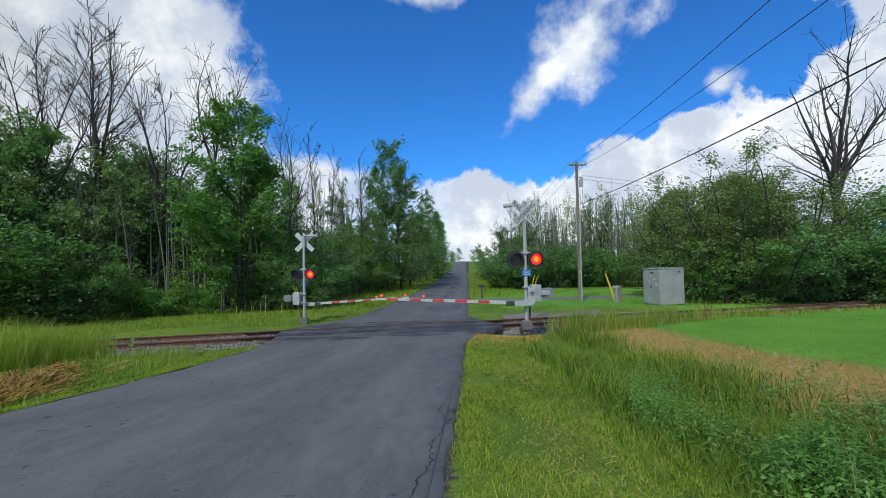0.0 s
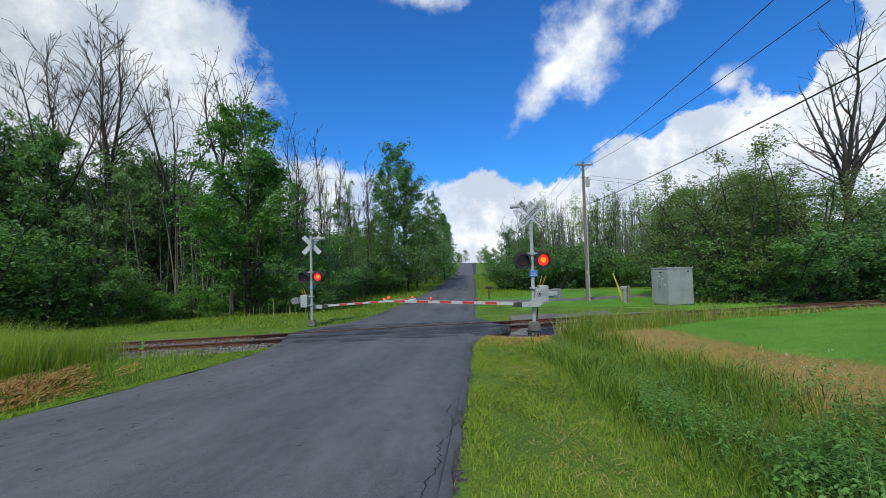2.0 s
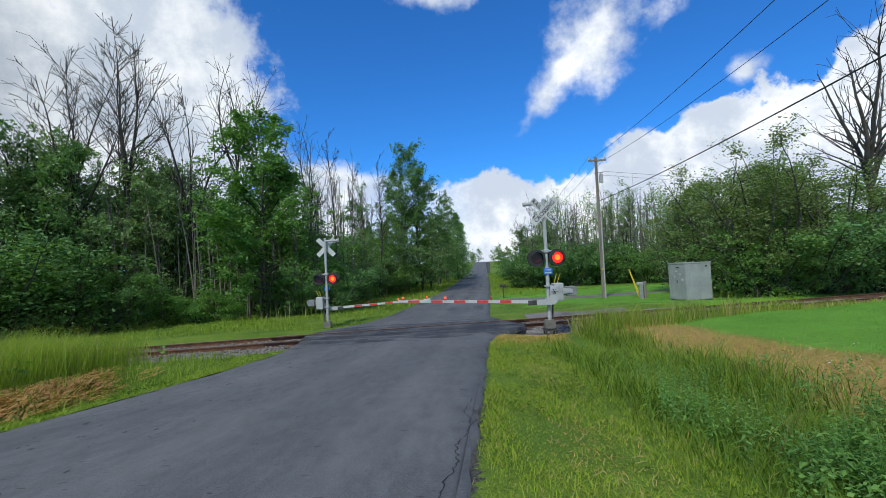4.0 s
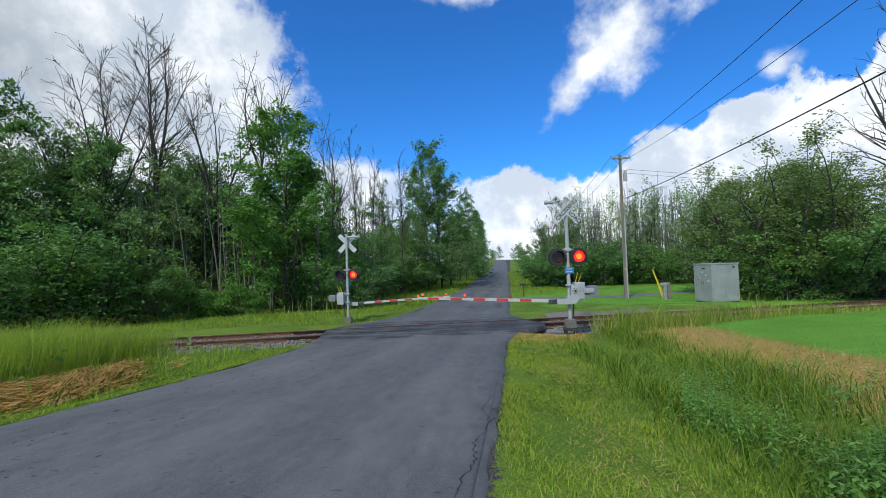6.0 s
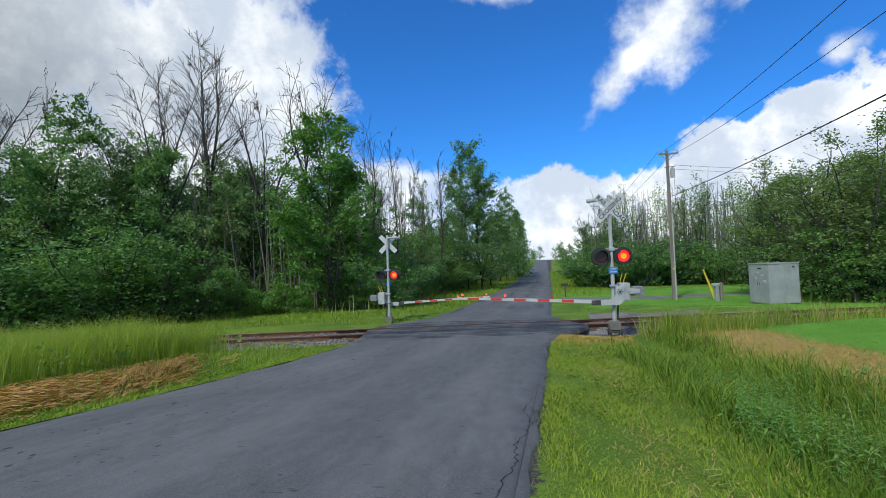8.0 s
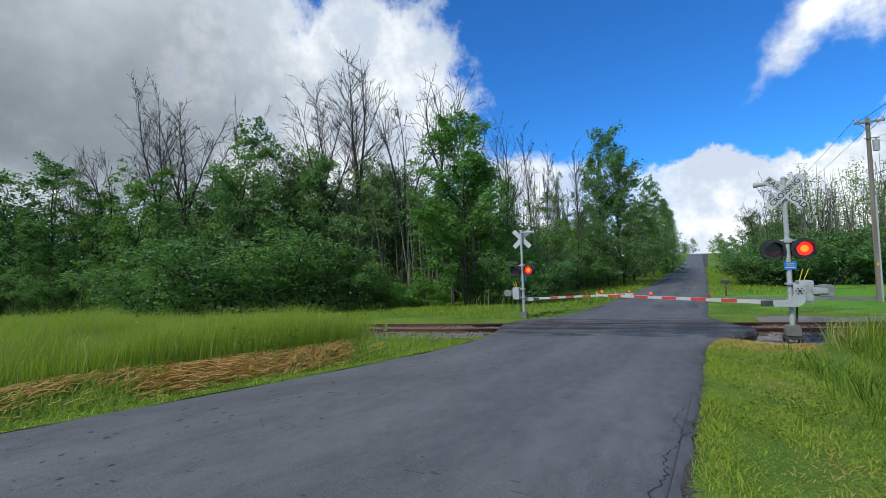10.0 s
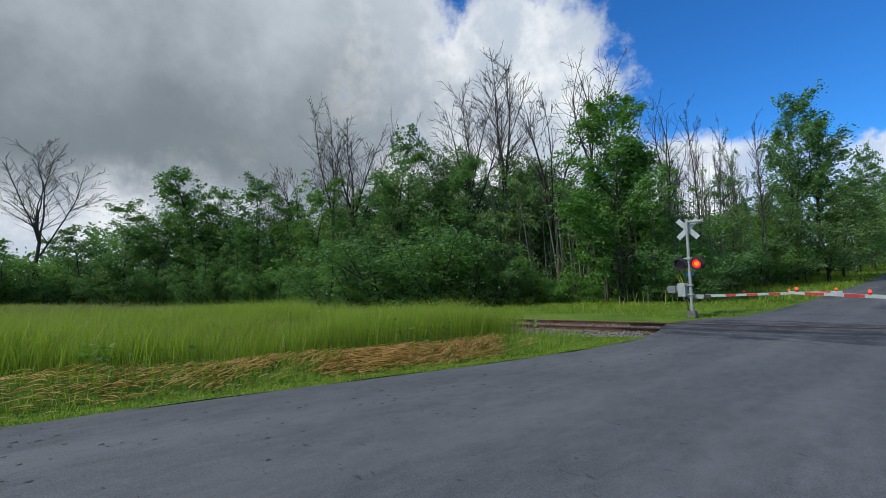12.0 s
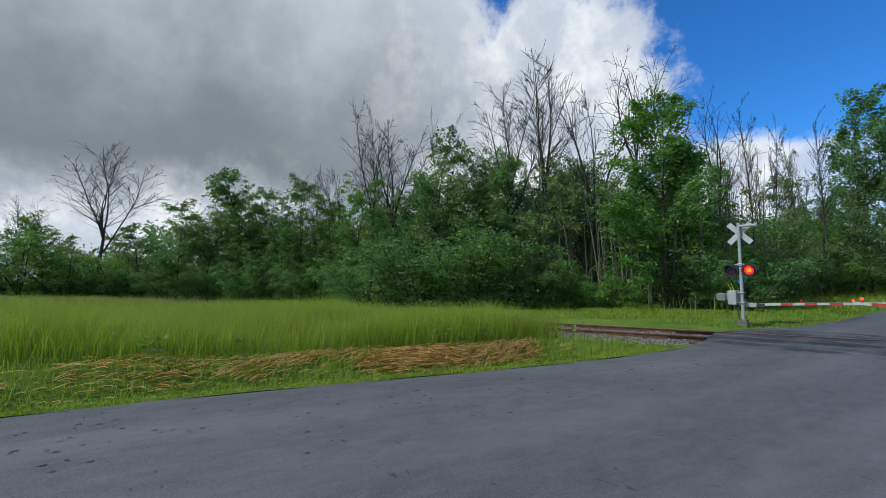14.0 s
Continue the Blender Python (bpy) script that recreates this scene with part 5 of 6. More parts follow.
for k in (0, 1):
    d = part("door", box(0.012, D_ / 2 - 0.03, H_ - 0.3, (-0.006, D_ * (0.25 + 0.5 * k), 0.16 + (H_ - 0.2) / 2), 0.004), CABINET, cab)
    part("handle", rod((-0.03, D_ * 0.5 - 0.06 + 0.12 * k, 1.15), (-0.03, D_ * 0.5 - 0.06 + 0.12 * k, 1.32), 0.012, 0.012, 8), DARK_STEEL, d)
for k in range(2):
    part("side_panel", box(W_ / 2 - 0.03, 0.01, H_ - 0.28, (W_ * (0.25 + 0.5 * k), -0.004, 0.16 + (H_ - 0.2) / 2), 0.003), CABINET, cab)
for x, y in ((0, 0), (W_, 0), (0, D_), (W_, D_)):
    part("lifting_eye", rod((x, y, H_ + 0.02), (x, y, H_ + 0.12), 0.03, 0.02, 8), CABINET, cab)
part("vent", box(0.12, 0.02, 0.09, (W_ - 0.32, -0.012, H_ - 0.17), 0.004), BLACK_PAINT, cab)
part("vent", box(0.02, 0.26, 0.06, (-0.016, 0.6, H_ - 0.22), 0.004), BLACK_PAINT, cab)
rr = random.Random(2)
for k in range(4):
    part("notice", box(0.006, rr.uniform(0.1, 0.22), rr.uniform(0.05, 0.12), (-0.015, 0.35 + 0.42 * (k % 2) + rr.uniform(-0.1, 0.2), 1.35 + 0.16 * k)), WHITE_SIGN, cab, "small pale notice")

# ---------------------------------------------------------------- utility poles and wires
POLE = (10.6, 35.0)


def utility_pole(x, y, height, full):
    g = new("utility_pole")
    g.matrix_basis = pose(x, y, float(land(x, y)) - 0.1)
    bm = rod((0, 0, 0), (0, 0, height), 0.15, 0.10, 14)
    part("pole", bm, POLE_WOOD, g)
    part("crossarm", box(1.35, 0.1, 0.12, (0.05, -0.13, height - 0.28), 0.01), POLE_WOOD, g)
    for dx in (-0.55, 0.65):
        bm = rod((dx, -0.13, height - 0.22), (dx, -0.13, height - 0.05), 0.03, 0.05, 10)
        rod((dx, -0.13, height - 0.05), (dx, -0.13, height + 0.0), 0.05, 0.03, 10, bm)
        part("insulator", bm, CERAMIC, g)
    if full:
        part("brace", rod((-0.45, -0.14, height - 0.32), (0, -0.12, height - 0.8), 0.02, 0.02, 6), POLE_WOOD, g)
        part("brace", rod((0.5, -0.14, height - 0.32), (0, -0.12, height - 0.8), 0.02, 0.02, 6), POLE_WOOD, g)
        bm = rod((0.32, 0, height - 2.0), (0.32, 0, height - 1.35), 0.16, 0.16, 16)
        rod((0.32, 0, height - 1.35), (0.32, 0, height - 1.2), 0.06, 0.03, 10, bm)
        part("transformer", bm, CERAMIC, g, "grey can transformer")
        part("riser", box(0.08, 0.06, 6.2, (0.09, -0.15, 3.2), 0.01), ALU, g, "grey cable riser on the pole")
        part("bracket", box(0.7, 0.06, 0.06, (0.1, -0.13, height - 1.25), 0.006), POLE_WOOD, g)
        part("tag", box(0.1, 0.02, 0.16, (-0.02, -0.165, 2.3), 0.003), YELLOW, g, "small yellow pole tag")
    return tagged(g, "weathered wooden utility pole with a short crossarm", "utility pole", "poles along the road")


utility_pole(*POLE, 10.95, True)
utility_pole(13.3, 92, 10.0, False)
utility_pole(18.5, 160, 9.5, False)
utility_pole(22.0, 225, 9.0, False)


def wire(a, b, sag, r, label="thin black overhead wire"):
    cu = bpy.data.curves.new("overhead_wire", "CURVE")
    cu.dimensions, cu.bevel_depth, cu.bevel_resolution = "3D", r, 1
    sp = cu.splines.new("POLY")
    sp.points.add(40)
    for i in range(41):
        f = i / 40
        p = Vector(a).lerp(Vector(b), f)
        sp.points[i].co = (p.x, p.y, p.z - sag * 4 * f * (1 - f), 1)
    cu.materials.append(CABLE)
    me = bpy.data.meshes.new_from_object(bpy.data.objects.new("tmp", cu))
    return tagged(new("overhead_wire", me), label, "wire", "wires on the poles")


TOP = 10.4
wire((POLE[0] - 0.5, 34.87, TOP - 0.3), (7.65, -14, 10.9), 1.1, 0.012)
wire((POLE[0] + 0.7, 34.87, TOP - 0.3), (8.85, -14, 10.2), 1.05, 0.012)
wire((POLE[0], 34.85, 6.9), (8.2, -14, 7.5), 0.65, 0.021, "thick black overhead cable")
wire((POLE[0] + 0.4, 34.9, 9.2), (52, 44, 7.5), 0.4, 0.01)
wire((POLE[0] + 0.4, 34.9, 8.9), (52, 44.5, 7.1), 0.4, 0.01)
wire((POLE[0] - 0.5, 35, TOP), (12.8, 92, 9.4), 0.7, 0.012)
wire((POLE[0] + 0.6, 35, TOP), (13.9, 92, 9.4), 0.7, 0.012)
guy = tagged(new("guy_wire"), "guy wire of the pole with two yellow plastic guards", "guy wire")
foot = Vector((12.55, 33.2, float(land(12.55, 33.2)) - 0.02))
topg = Vector((POLE[0], 35, 8.2))
part("cable", rod(foot, topg, 0.010, 0.010, 6), CABLE, guy)
for k in (0, 0.14):
    a = foot + Vector((k, k * 0.4, 0))
    part("guard", rod(a, a + (topg - foot).normalized() * 2.15 + Vector((-k * 0.8, 0, 0)), 0.035, 0.035, 10), YELLOW, guy, "yellow plastic guard")

# cable pedestal and post
ped = tagged(new("cable_pedestal"), "pale telephone pedestal beside a dark wooden post", "pedestal")
ped.matrix_basis = pose(12.25, 32.0, float(land(12.25, 32.0)) - 0.03, 0, 0, 8)
part("housing", box(0.22, 0.22, 1.0, (0, 0, 0.5), 0.03), GALV, ped)
part("cap", box(0.42, 0.27, 0.2, (-0.06, 0, 1.08), 0.04), ALU, ped)
part("post", box(0.16, 0.16, 1.22, (0.32, 0.05, 0.6), 0.015), POLE_WOOD, ped, "dark wooden post")

# mailbox by the driveway
mb = tagged(new("mailbox"), "dark metal mailbox on a wooden post by the driveway", "mailbox")
mb.matrix_basis = pose(3.4, 40.0, float(land(3.4, 40.0)) - 0.03, 0, 0, 80)
part("post", box(0.12, 0.12, 1.0, (0, 0, 0.5), 0.01), SLEEPER, mb)
outline = [(-0.1, 1.0), (0.1, 1.0)] + [(0.1 * math.cos(radians(a)), 1.14 + 0.1 * math.sin(radians(a))) for a in range(0, 181, 20)]
bm = slab(outline, -0.26, 0.30, bevel=0.004)
body = part("body", bm, BLACK_PAINT, mb, "dark arched letter box")
part("flag", box(0.012, 0.16, 0.06, (0.11, 0.05, 1.22), 0.002), RED_BAND, body)

# far house at the hilltop
hs = tagged(new("house"), "small pale house with a white roof near the hilltop", "house")
hx, hy = 29.0, 262
hs.matrix_basis = pose(hx, hy, float(land(hx, hy)) - 0.1, 0, 0, 20)
part("wall", box(9, 6.5, 2.7, (0, 0, 1.3)), SIDING, hs)
part("roof", slab([(-4.9, 2.6), (4.9, 2.6), (4.9, 2.75), (0.0, 4.6), (-4.9, 2.75)], -3.6, 3.6), SHINGLE, hs)
for x in (-2.6, 0, 2.6):
    w = part("window", box(1.1, 0.08, 1.1, (x, -3.27, 1.6), 0.01), WHITE_SIGN, hs)
    part("pane", box(0.95, 0.06, 0.95, (x, -3.31, 1.6)), BLACK_PAINT, w)

# ---------------------------------------------------------------- grass and weeds
def blades(name, x, y, h, w, lean, mats, r, label, category="grass", mat_share=None, droop=0.5, lift=0.0):
    n = len(x)
    z = land(x, y) - 0.02 + lift
    base = np.stack([x, y, z], -1)
    a = r.rand(n) * 2 * math.pi
    face = np.stack([np.cos(a), np.sin(a), 0 * a], -1)
    b = a + math.pi / 2 + r.randn(n) * 0.5
    away = np.stack([np.cos(b), np.sin(b), 0 * b], -1)
    ln = (lean * (0.4 + 1.2 * r.rand(n)) * h)[:, None]
    up = np.array((0, 0, 1.0))
    hh = h[:, None]
    ww = (w * (0.7 + 0.6 * r.rand(n)))[:, None]
    v0, v1 = base - face * ww / 2, base + face * ww / 2
    mid = base + up * hh * 0.6 + away * ln * 0.35
    v2, v3 = mid + face * ww * 0.38, mid - face * ww * 0.38
    v4 = base + up * hh * (1 - droop * 0.3 * r.rand(n)[:, None]) + away * ln
    verts = np.stack([v0, v1, v2, v3, v4], 1).reshape(-1, 3)
    i = np.arange(n)[:, None] * 5
    q, t = i + np.array([[0, 1, 2, 3]]), i + np.array([[3, 2, 4]])
    mi = None
    if mat_share is not None:
        k = (r.rand(n) < mat_share).astype(np.int32)
        mi = np.concatenate([k, k])
    me = quick_mesh(name, verts, q, t, mats, mi)
    return tagged(new(name, me), label, category, kind="stuff")


def scatter(r, n, x0, x1, y0, y1, keep):
    x, y = r.uniform(x0, x1, n), r.uniform(y0, y1, n)
    k = keep(x, y) > r.rand(n)
    return x[k], y[k]


def clump(x, y, s, seed):
    return np.clip(0.55 + 0.75 * wavy(x, y, s, seed) + 0.35 * wavy(x, y, s * 3.1, seed + 1), 0, 1)


def off_right(x, y):
    return x - right_edge(y)


def off_left(x, y):
    return left_edge(y) - x


def between(d, lo, hi, soft=0.3):
    return smoothstep(d, lo - soft, lo + soft) * (1 - smoothstep(d, hi - soft, hi + soft))


r = np.random.RandomState(21)
bed = lambda x, y: smoothstep(np.abs(to_track(x, y)), 2.3, 3.1)          # none on the ballast

# mown verge on the road's right
x, y = scatter(r, 190000, -0.3, 4.2, 1.2, 16.5, lambda x, y: between(off_right(x, y), 0.02, 2.0, 0.03) * bed(x, y) * (1 - 0.9 * smoothstep(y, 12.6, 13.9)) * np.clip(1.15 - y / 22, 0.3, 1))
h = r.uniform(0.022, 0.06, len(x)) * (1 + 0.9 * (r.rand(len(x)) < 0.04)) * (0.6 + 0.8 * clump(x, y, 2.2, 3))
blades("verge_grass", x, y, h, 0.005 + 0.0005 * y, 1.1, [GRASS_SHORT, DRY_BLADE], r, "short mown yellow-green roadside grass", mat_share=0.10)
x, y = scatter(r, 9000, 0.3, 4.2, 12.4, 16.5, lambda x, y: between(off_right(x, y), 0.2, 2.6, 0.2) * bed(x, y))
blades("dry_grass", x, y, r.uniform(0.03, 0.09, len(x)), 0.014 + 0 * x, 1.6, [STRAW, GRASS_SHORT], r, "dry brown grass round the signal's foot", mat_share=0.3)
x, y = scatter(r, 26000, -0.1, 3.4, 1.4, 14, lambda x, y: between(off_right(x, y), 0.75, 1.30, 0.25) * smoothstep(clump(x, y, 1.6, 3.0), 0.25, 0.8))
blades("dry_grass", x, y, r.uniform(0.02, 0.055, len(x)), 0.005 + 0.0005 * y, 1.8, [STRAW, GRASS_SHORT], r, "straw-brown strip of dry grass along the mown verge", mat_share=0.35)
# tall weeds in the ditch on the right
dense = lambda x, y: 1 - smoothstep(y, 12.0, 13.5) * (1 - smoothstep(off_right(x, y), 2.9, 3.5))
x, y = scatter(r, 125000, 0.6, 9, 0.8, 16.2, lambda x, y: dense(x, y) * between(off_right(x, y), 1.8, 4.1, 0.45) * bed(x, y) * (0.25 + 0.75 * clump(x, y, 1.5, 4)) * np.clip(1.2 - y / 26, 0.4, 1))
h = r.uniform(0.12, 0.40, len(x)) * (0.55 + 0.7 * clump(x, y, 0.9, 2))
k = y < 5.0 + 1.5 * r.rand(len(x))
blades("ditch_grass", x[k], y[k], h[k], 0.006 + 0.0006 * y[k], 0.9, [GRASS_DITCH, DRY_BLADE], r, "tall uncut grass in the roadside ditch", mat_share=0.03)
blades("ditch_grass", x[~k], y[~k], h[~k] * 1.15, 0.006 + 0.0006 * y[~k], 0.8, [GRASS_DITCH, GRASS_TALL], r, "tall uncut yellow-green grass along the ditch", mat_share=0.55)
x, y = scatter(r, 800, 2.2, 10, 2.0, 17.0, lambda x, y: dense(x, y) * between(off_right(x, y), 2.2, 5.0, 0.6) * bed(x, y))
blades("seed_stalks", x, y, r.uniform(0.35, 0.75, len(x)), 0.004 + 0 * x, 0.4, [GRASS_SEED], r, "thin pale seed stalks above the grass")
# dry brown grass between ditch and lawn
x, y = scatter(r, 70000, 3, 14, 2.0, 18.5, lambda x, y: between(off_right(x, y), 4.1, 6.0, 0.6) * bed(x, y) * (0.3 + 0.7 * clump(x, y, 0.8, 6)) * np.clip(1.2 - y / 30, 0.4, 1))
blades("dry_grass", x, y, r.uniform(0.025, 0.11, len(x)), 0.005 + 0.0006 * y, 1.8, [STRAW, GRASS_SHORT], r, "dry brown and yellow trampled grass", mat_share=0.32)
# lawn
x, y = scatter(r, 80000, 6, 15, 2.5, 17, lambda x, y: smoothstep(off_right(x, y), 5.5, 6.7) * bed(x, y) * (1 - smoothstep(to_track(x, y), -3.2, -2.2)))
blades("lawn_grass", x, y, r.uniform(0.015, 0.045, len(x)), 0.010 + 0.0006 * y, 1.0, [GRASS_LAWN], r, "short bright green lawn grass")
x, y = scatter(r, 60000, 3.6, 34, 12, 27, lambda x, y: between(to_track(x, y), -4.6, -2.4, 0.3) * (off_right(x, y) > 2.6) * (0.4 + 0.6 * clump(x, y, 0.8, 5)))
blades("trackside_grass", x, y, r.uniform(0.35, 0.85, len(x)) * (0.45 + 0.75 * clump(x, y, 1.1, 3)) * (1 - 0.6 * smoothstep(x, 9, 14)), 0.012 + 0.0006 * x, 0.6, [GRASS_TALL, DRY_BLADE], r, "uneven grass along the track", mat_share=0.3)
x, y = scatter(r, 13000, 3.9, 9.5, 11.5, 18, lambda x, y: between(to_track(x, y), -4.4, -2.5, 0.3) * smoothstep(off_right(x, y), 3.0, 3.8) * (1 - smoothstep(x, 7.5, 9.2)) * (0.35 + 0.65 * clump(x, y, 1.3, 2.6)))
blades("trackside_grass", x, y, r.uniform(0.45, 0.95, len(x)) * (0.6 + 0.5 * clump(x, y, 1.7, 3)), 0.010 + 0 * x, 0.65, [GRASS_TALL, GRASS_SEED], r, "tall uncut grass in front of the track", mat_share=0.2)
# beyond the track on the right
x, y = scatter(r, 22000, 2, 42, 21, 60, lambda x, y: smoothstep(off_right(x, y), 0.3, 0.6) * smoothstep(to_track(x, y), 3.8, 4.3) * (np.abs(y - 36.9 - 0.1 * (x - 2.8)) > 1.5))
blades("far_lawn_grass", x, y, r.uniform(0.04, 0.11, len(x)), 0.03 + 0 * x, 0.6, [GRASS_LAWN], r, "mown green lawn beyond the track")
x, y = scatter(r, 5000, 11, 40, 21, 36, lambda x, y: between(to_track(x, y), 3.2, 8.5, 0.5) * clump(x, y, 0.7, 5) * (x > 15))
blades("bank_weeds", x, y, r.uniform(0.3, 0.95, len(x)), 0.03 + 0 * x, 0.4, [GRASS_TALL, STRAW], r, "tall weeds along the far side of the track", mat_share=0.2)
x, y = scatter(r, 3200, 23, 40, 24, 42, lambda x, y: between(to_track(x, y), 3.4, 6.0, 0.6))
blades("dry_reeds", x, y, r.uniform(1.0, 2.0, len(x)), 0.03 + 0 * x, 0.2, [BROWN_STEM], r, "stand of dry brown reed stems", "reeds")

# mown verge on the road's left
x, y = scatter(r, 90000, -9.5, -4, -5, 15.5, lambda x, y: between(off_left(x, y), 0.14, 1.5, 0.08) * bed(x, y))
h = r.uniform(0.03, 0.08, len(x)) * (1 + (r.rand(len(x)) < 0.06))
blades("verge_grass", x, y, h * 0.85, 0.011 + 0 * x, 0.9, [GRASS_SHORT, GRASS_DITCH], r, "short mown green grass on the far verge", mat_share=0.25)
x, y = scatter(r, 30000, -14, -5.5, -8, 15.5, lambda x, y: between(off_left(x, y), 1.5, 3.6, 0.25) * bed(x, y))
blades("ditch_grass", x, y, r.uniform(0.10, 0.34, len(x)), 0.014 + 0 * x, 0.6, [GRASS_TALL], r, "green grass in the shallow ditch")
# cut hay lying in swathes
x, y = scatter(r, 170000, -15, -6, -9, 13.5, lambda x, y: between(off_left(x, y), 2.6, 3.6, 0.35) * (0.6 + 0.4 * smoothstep(clump(x, y, 1.3, 4.4), 0.2, 0.7)) * (0.12 + 0.88 * smoothstep(clump(x, y, 0.7, 9.4), 0.10, 0.6)) * (0.15 + 0.85 * smoothstep(y, 2.0, 6.0)) * (1 - smoothstep(y, 9.5, 12)))
n = len(x)
z = land(x, y) + r.uniform(0.01, 0.07, n) + 0.06 * clump(x, y, 1.6, 2.1)
a = 0.25 + 1.1 * (clump(x, y, 1.1, 5.7) - 0.5) + r.randn(n) * 0.32 + np.where(r.rand(n) < 0.5, math.pi, 0) + math.pi / 2 * 0.75
ln = r.uniform(0.15, 0.42, n)
d = np.stack([np.cos(a), np.sin(a), r.randn(n) * 0.06], -1) * ln[:, None]
c = np.stack([x, y, z], -1)
sd = np.stack([-np.sin(a), np.cos(a), 0.5 * np.ones(n)], -1) * 0.008
verts = np.stack([c - d / 2 - sd, c - d / 2 + sd, c + d * 0.1 + sd + np.array((0, 0, 0.03)), c + d * 0.1 - sd + np.array((0, 0, 0.03)), c + d / 2], 1).reshape(-1, 3)
i = np.arange(n)[:, None] * 5
tagged(new("cut_hay", quick_mesh("cut_hay", verts, i + np.array([[0, 1, 2, 3]]), i + np.array([[3, 2, 4]]), [STRAW])), "swathes of cut orange-brown hay lying beside the ditch", "hay", kind="stuff")
# the tall field
front = lambda x, y: smoothstep(off_left(x, y), 3.5, 4.3) * (1 - smoothstep(along(x, y), 14.6, 15.8))
rise = lambda x, y: 1 + 0.34 * smoothstep(along(x, y), 4.0, 11.0)          # taller towards the track
x, y = scatter(r, 190000, -22, -8, -10, 15.5, front)
blades("field_grass", x, y, r.uniform(0.45, 0.95, len(x)) * (0.62 + 0.35 * clump(x, y, 0.6, 8) + 0.25 * clump(x, y, 1.9, 2)) * rise(x, y), 0.010 + 0 * x, 0.46, [GRASS_TALL, GRASS_SEED], r, "tall uncut meadow grass", mat_share=0.06)
x, y = scatter(r, 70000, -75, -20, -22, 15, front)
blades("field_grass", x, y, r.uniform(0.5, 1.0, len(x)) * (0.8 + 0.3 * clump(x, y, 0.4, 8)), 0.024 + 0.0006 * np.abs(x), 0.6, [GRASS_TALL, GRASS_SEED], r, "tall uncut meadow grass further off", mat_share=0.12)
x, y = scatter(r, 17000, -45, -8.5, -12, 15.5, front)
blades("seed_stalks", x, y, r.uniform(0.75, 1.1, len(x)) * (0.55 + 0.45 * rise(x, y)), 0.010 + 0 * x, 0.4, [GRASS_SEED], r, "pale seed heads above the meadow")
# beyond the track on the left, up to the wood and along the road
x, y = scatter(r, 95000, -60, -2, 8, 36, lambda x, y: smoothstep(off_left(x, y), 0.1, 0.5) * between(to_track(x, y), 4.1, 17, 0.5) * (0.35 + 0.65 * clump(x, y, 0.5, 1)))
blades("meadow_grass", x, y, r.uniform(0.06, 0.22, len(x)) * (0.6 + 0.9 * clump(x, y, 0.45, 4)), 0.024 + 0 * x, 0.9, [GRASS_TALL, GRASS_SHORT], r, "rough green grass between track and wood", mat_share=0.4)
x, y = scatter(r, 30000, -12, 12, 34, 130, lambda x, y: np.maximum(between(off_left(x, y), 0.2, 7.0, 0.3), between(off_right(x, y), 0.2, 6.0, 0.3) * (y > 42)))
blades("roadside_grass", x, y, r.uniform(0.1, 0.35, len(x)), 0.05 + 0 * x, 0.4, [GRASS_TALL, GRASS_SHORT], r, "roadside grass along the far road", mat_share=0.5)
x, y = scatter(r, 1400, -30, -5, 26, 60, lambda x, y: between(off_left(x, y), 5.0, 8.5, 0.5))
blades("dry_reeds", x, y, r.uniform(0.6, 1.5, len(x)), 0.03 + 0 * x, 0.3, [GRASS_SEED, GRASS_TALL], r, "pale dry stalks at the wood's edge", "reeds", mat_share=0.5)

# broad-leaved weeds, clover and small flowers
def weed_patch(name, x, y, top, each, spread, size, mat, label):
    c = np.stack([x, y, land(x, y) + r.uniform(0.05, top, len(x))], -1)
    n = len(x)
    me = leaves(name, mat, c - np.array((0, 0, 0)) + np.array((0, 0, 100.0)), each, spread, size, r)
    co = np.zeros(len(me.vertices) * 3, dtype=np.float32)
    me.vertices.foreach_get("co", co)
    co[2::3] -= 100.0
    me.vertices.foreach_set("co", co)
    me.update()
    return tagged(new(name, me), label, "weeds", kind="stuff")


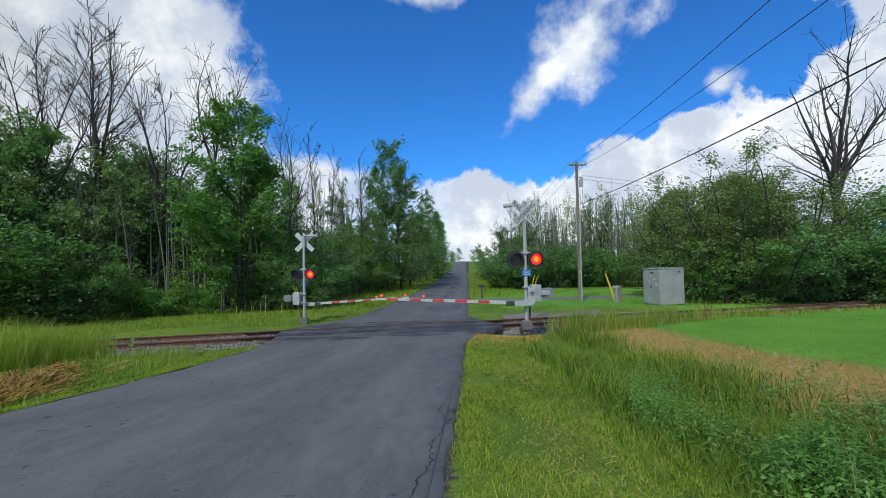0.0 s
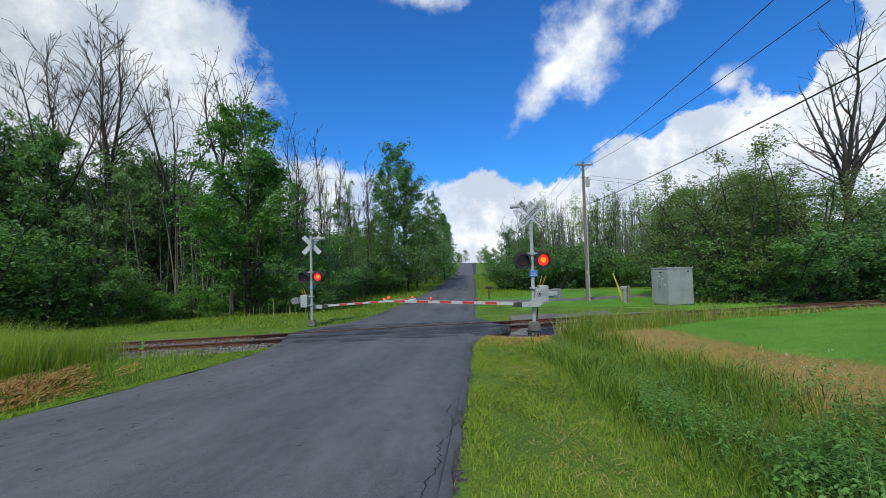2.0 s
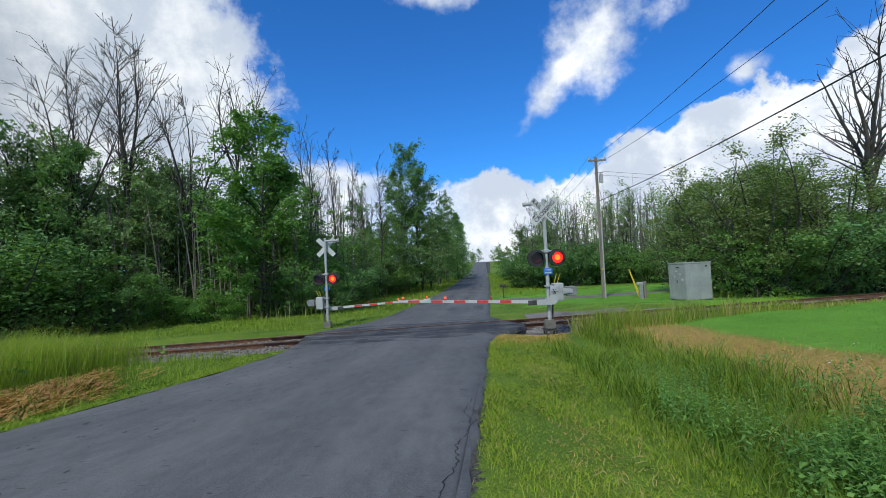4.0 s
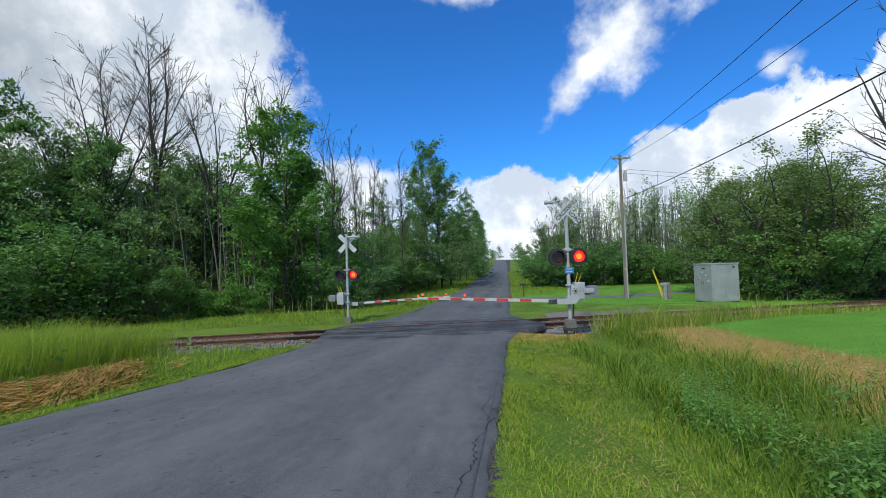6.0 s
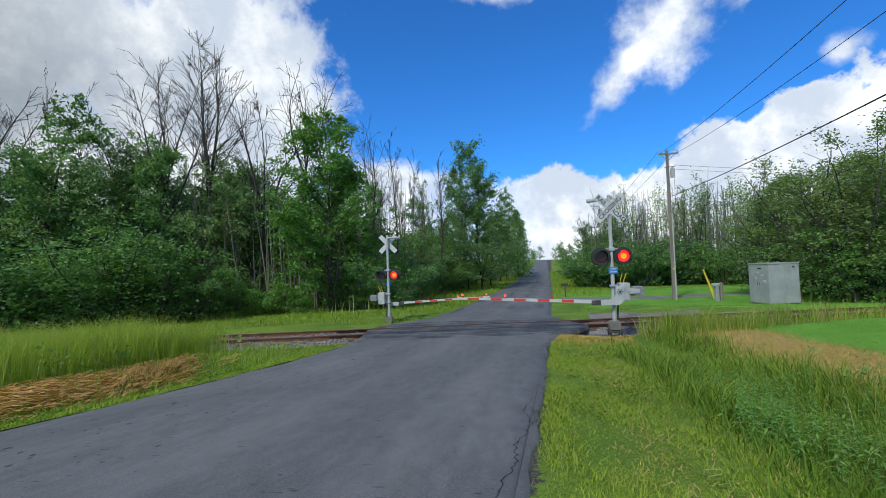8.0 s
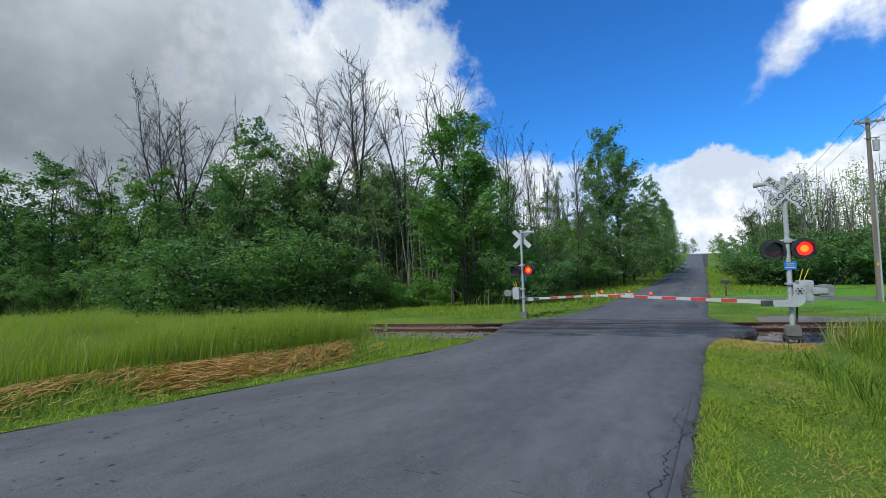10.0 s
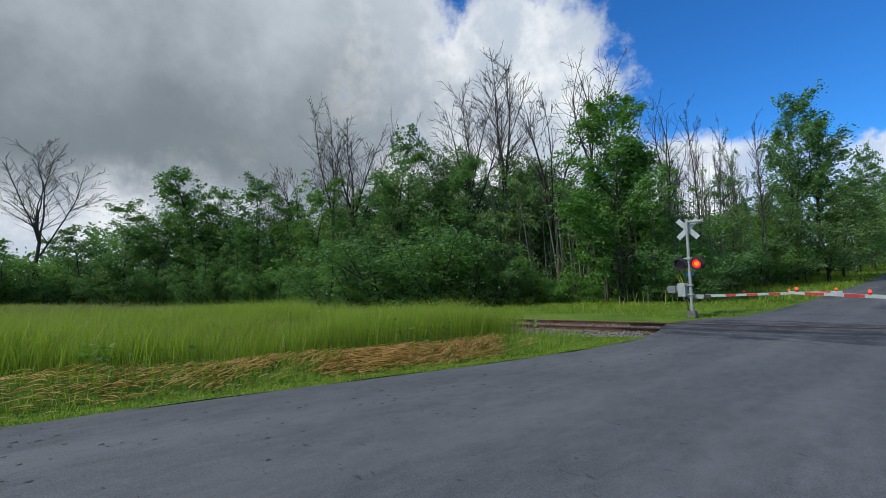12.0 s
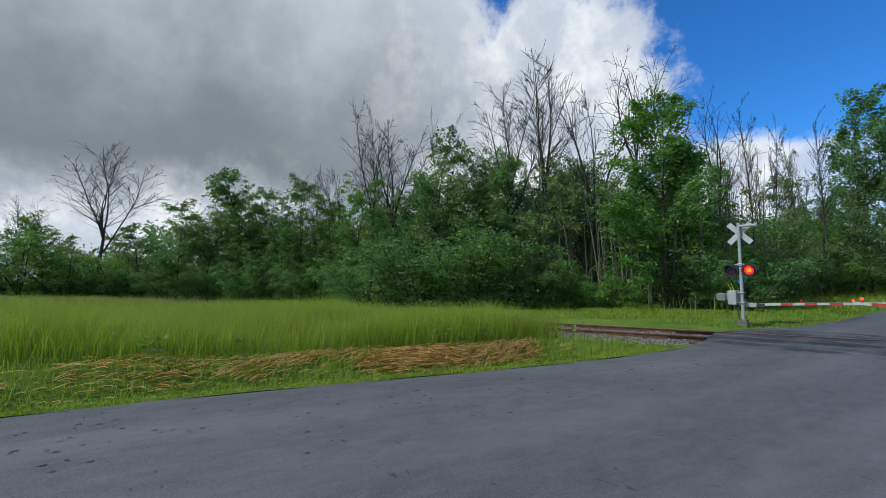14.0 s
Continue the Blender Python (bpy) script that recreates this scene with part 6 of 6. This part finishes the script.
x, y = scatter(r, 900, 1.4, 6.5, 1.2, 11, lambda x, y: between(off_right(x, y), 2.1, 4.6, 0.4) * clump(x, y, 1.3, 7.7) * np.clip(1.3 - y / 12, 0.25, 1))
weed_patch("broadleaf_weeds", x, y, 0.34, 34, 0.08, 0.019, LEAF_BRIGHT, "low broad-leaved green weeds")
def leafy_stems(x, y, h, per, leaf, mat, label):
    """Upright weeds: a stem with lance-shaped leaves set round it in a spiral, denser and smaller towards the tip."""
    verts, quads = [], []
    for px, py, ph in zip(x, y, h):
        z = float(land(px, py)) - 0.02
        lean = r.randn(2) * 0.10
        for k in range(per):
            f = 0.12 + 0.88 * (k + r.rand()) / per
            at = np.array((px + lean[0] * f * ph, py + lean[1] * f * ph, z + f * ph))
            a = k * 2.4 + r.uniform(-0.3, 0.3)
            rise = r.uniform(-0.25, 0.35) + 0.5 * max(0.0, f - 0.75)
            out = np.array((math.cos(a), math.sin(a), rise))
            side_way = np.array((-math.sin(a), math.cos(a), 0.25 * r.randn()))
            ln = leaf * r.uniform(0.7, 1.2) * (1.15 - 0.6 * f)
            sag = np.array((0, 0, -0.28 * ln))
            base = len(verts)
            verts += [at, at + out * ln * 0.45 + side_way * ln * 0.15, at + out * ln + sag, at + out * ln * 0.45 - side_way * ln * 0.15]
            quads.append((base, base + 1, base + 2, base + 3))
        base = len(verts)
        tip = np.array((px + lean[0] * ph, py + lean[1] * ph, z + ph))
        verts += [np.array((px - 0.003, py, z)), np.array((px + 0.003, py, z)), tip + (0.0015, 0, 0), tip - (0.0015, 0, 0)]
        quads.append((base, base + 1, base + 2, base + 3))
    me = quick_mesh("leafy_weeds", np.array(verts), np.array(quads), np.zeros((0, 3)), [mat])
    return tagged(new("leafy_weeds", me), label, "weeds", kind="stuff")


def drift(n, cx, cy, rx, ry):
    return cx + r.randn(n) * rx, cy + r.randn(n) * ry


x, y = drift(95, 2.95, 3.45, 0.28, 0.30)
leafy_stems(x, y, r.uniform(0.30, 0.60, len(x)), 26, 0.10, LEAF_BRIGHT, "thick clump of bright green lance-leaved weeds")
x, y = drift(60, 2.35, 4.9, 0.25, 0.45)
leafy_stems(x, y, r.uniform(0.25, 0.50, len(x)), 22, 0.085, LEAF_BRIGHT, "lance-leaved weeds among the ditch grass")
x, y = drift(70, 3.1, 6.6, 0.3, 0.8)
leafy_stems(x, y, r.uniform(0.3, 0.6, len(x)), 20, 0.09, LEAF_MID, "green leafy weeds on the far slope of the ditch")
x, y = drift(60, 4.2, 4.3, 0.35, 0.4)
leafy_stems(x, y, r.uniform(0.15, 0.4, len(x)), 18, 0.08, LEAF_MID, "low leafy weeds beside the dry grass")
# dead forked stalks standing among them
for sx, sy, sh in ((3.75, 3.95, 0.75), (3.95, 4.05, 0.6), (2.75, 4.3, 0.5), (3.35, 3.7, 0.55)):
    P = Plant(int(sx * 100))
    P.limb((0, 0, -0.05), (0.25 * P.r.randn(), 0.2 * P.r.randn(), 1), sh, 0.006, 0, 1, 0.12, 0.12, 0.0, 0.4, 3, 35, 0.5)
    st = new("dead_stalk", P.wood("dead_stalk", BROWN_STEM, 0.002))
    st.location = (sx, sy, float(land(sx, sy)))
    tagged(st, "thin dry forked weed stalk in the ditch", "stalk", "dry stalks in the ditch")
x, y = scatter(r, 500, -20, -8, -8, 14.5, lambda x, y: between(off_left(x, y), 3.6, 5.0, 0.3) * clump(x, y, 0.9, 3.3))
weed_patch("broadleaf_weeds", x, y, 0.45, 14, 0.16, 0.07, LEAF_MID, "dark green weeds at the meadow's front")
x, y = scatter(r, 40, -34, -9, -8, 14, lambda x, y: front(x, y) * 0.8)
c = np.stack([x, y, land(x, y) + r.uniform(0.75, 1.0, len(x))], -1)
tagged(new("white_flowers", leaves("white_flowers", PETAL, c, 5, 0.02, 0.020, r)), "small white meadow flowers", "flowers", kind="stuff")
x, y = scatter(r, 60, 4.5, 9, 2.5, 8, lambda x, y: 0.7 + 0 * x)
c = np.stack([x, y, land(x, y) + 0.14], -1)
tagged(new("white_flowers", leaves("white_flowers", PETAL, c, 6, 0.03, 0.012, r)), "tiny white clover flowers in dry grass", "flowers", kind="stuff")
x, y = scatter(r, 2600, 0, 4, 1.6, 13, lambda x, y: between(off_right(x, y), 0.3, 2.1, 0.2) * smoothstep(clump(x, y, 1.9, 5.2), 0.45, 0.8))
weed_patch("clover", x, y, 0.06, 9, 0.035, 0.013, GRASS_DITCH, "low clover patches in the mown verge")
x, y = scatter(r, 2600, -9, -4.5, -4, 13, lambda x, y: between(off_left(x, y), 0.2, 1.6, 0.2) * smoothstep(clump(x, y, 1.7, 2.2), 0.45, 0.8))
weed_patch("clover", x, y, 0.07, 8, 0.05, 0.024, GRASS_DITCH, "low clover patches in the far verge")
x, y = scatter(r, 3400, 0.1, 3, 1.6, 14, lambda x, y: between(off_right(x, y), 0.75, 1.35, 0.3) * (0.3 + 0.7 * clump(x, y, 1.7, 3.0)))
n = len(x)
a = 1.5 + r.randn(n) * 0.5
ln = r.uniform(0.04, 0.15, n)
d = np.stack([np.cos(a), np.sin(a), 0 * a], -1) * ln[:, None]
c = np.stack([x, y, land(x, y) + r.uniform(0.03, 0.08, n)], -1)
sd = np.stack([-np.sin(a), np.cos(a), 0.3 + 0 * a], -1) * 0.003
verts = np.stack([c - d / 2 - sd, c - d / 2 + sd, c + d / 2 + sd, c + d / 2 - sd], 1).reshape(-1, 3)
tagged(new("grass_clippings", quick_mesh("grass_clippings", verts, np.arange(n * 4).reshape(-1, 4), np.zeros((0, 3)), [DRY_BLADE])), "dry pale clippings on the mown verge", "clippings", kind="stuff")
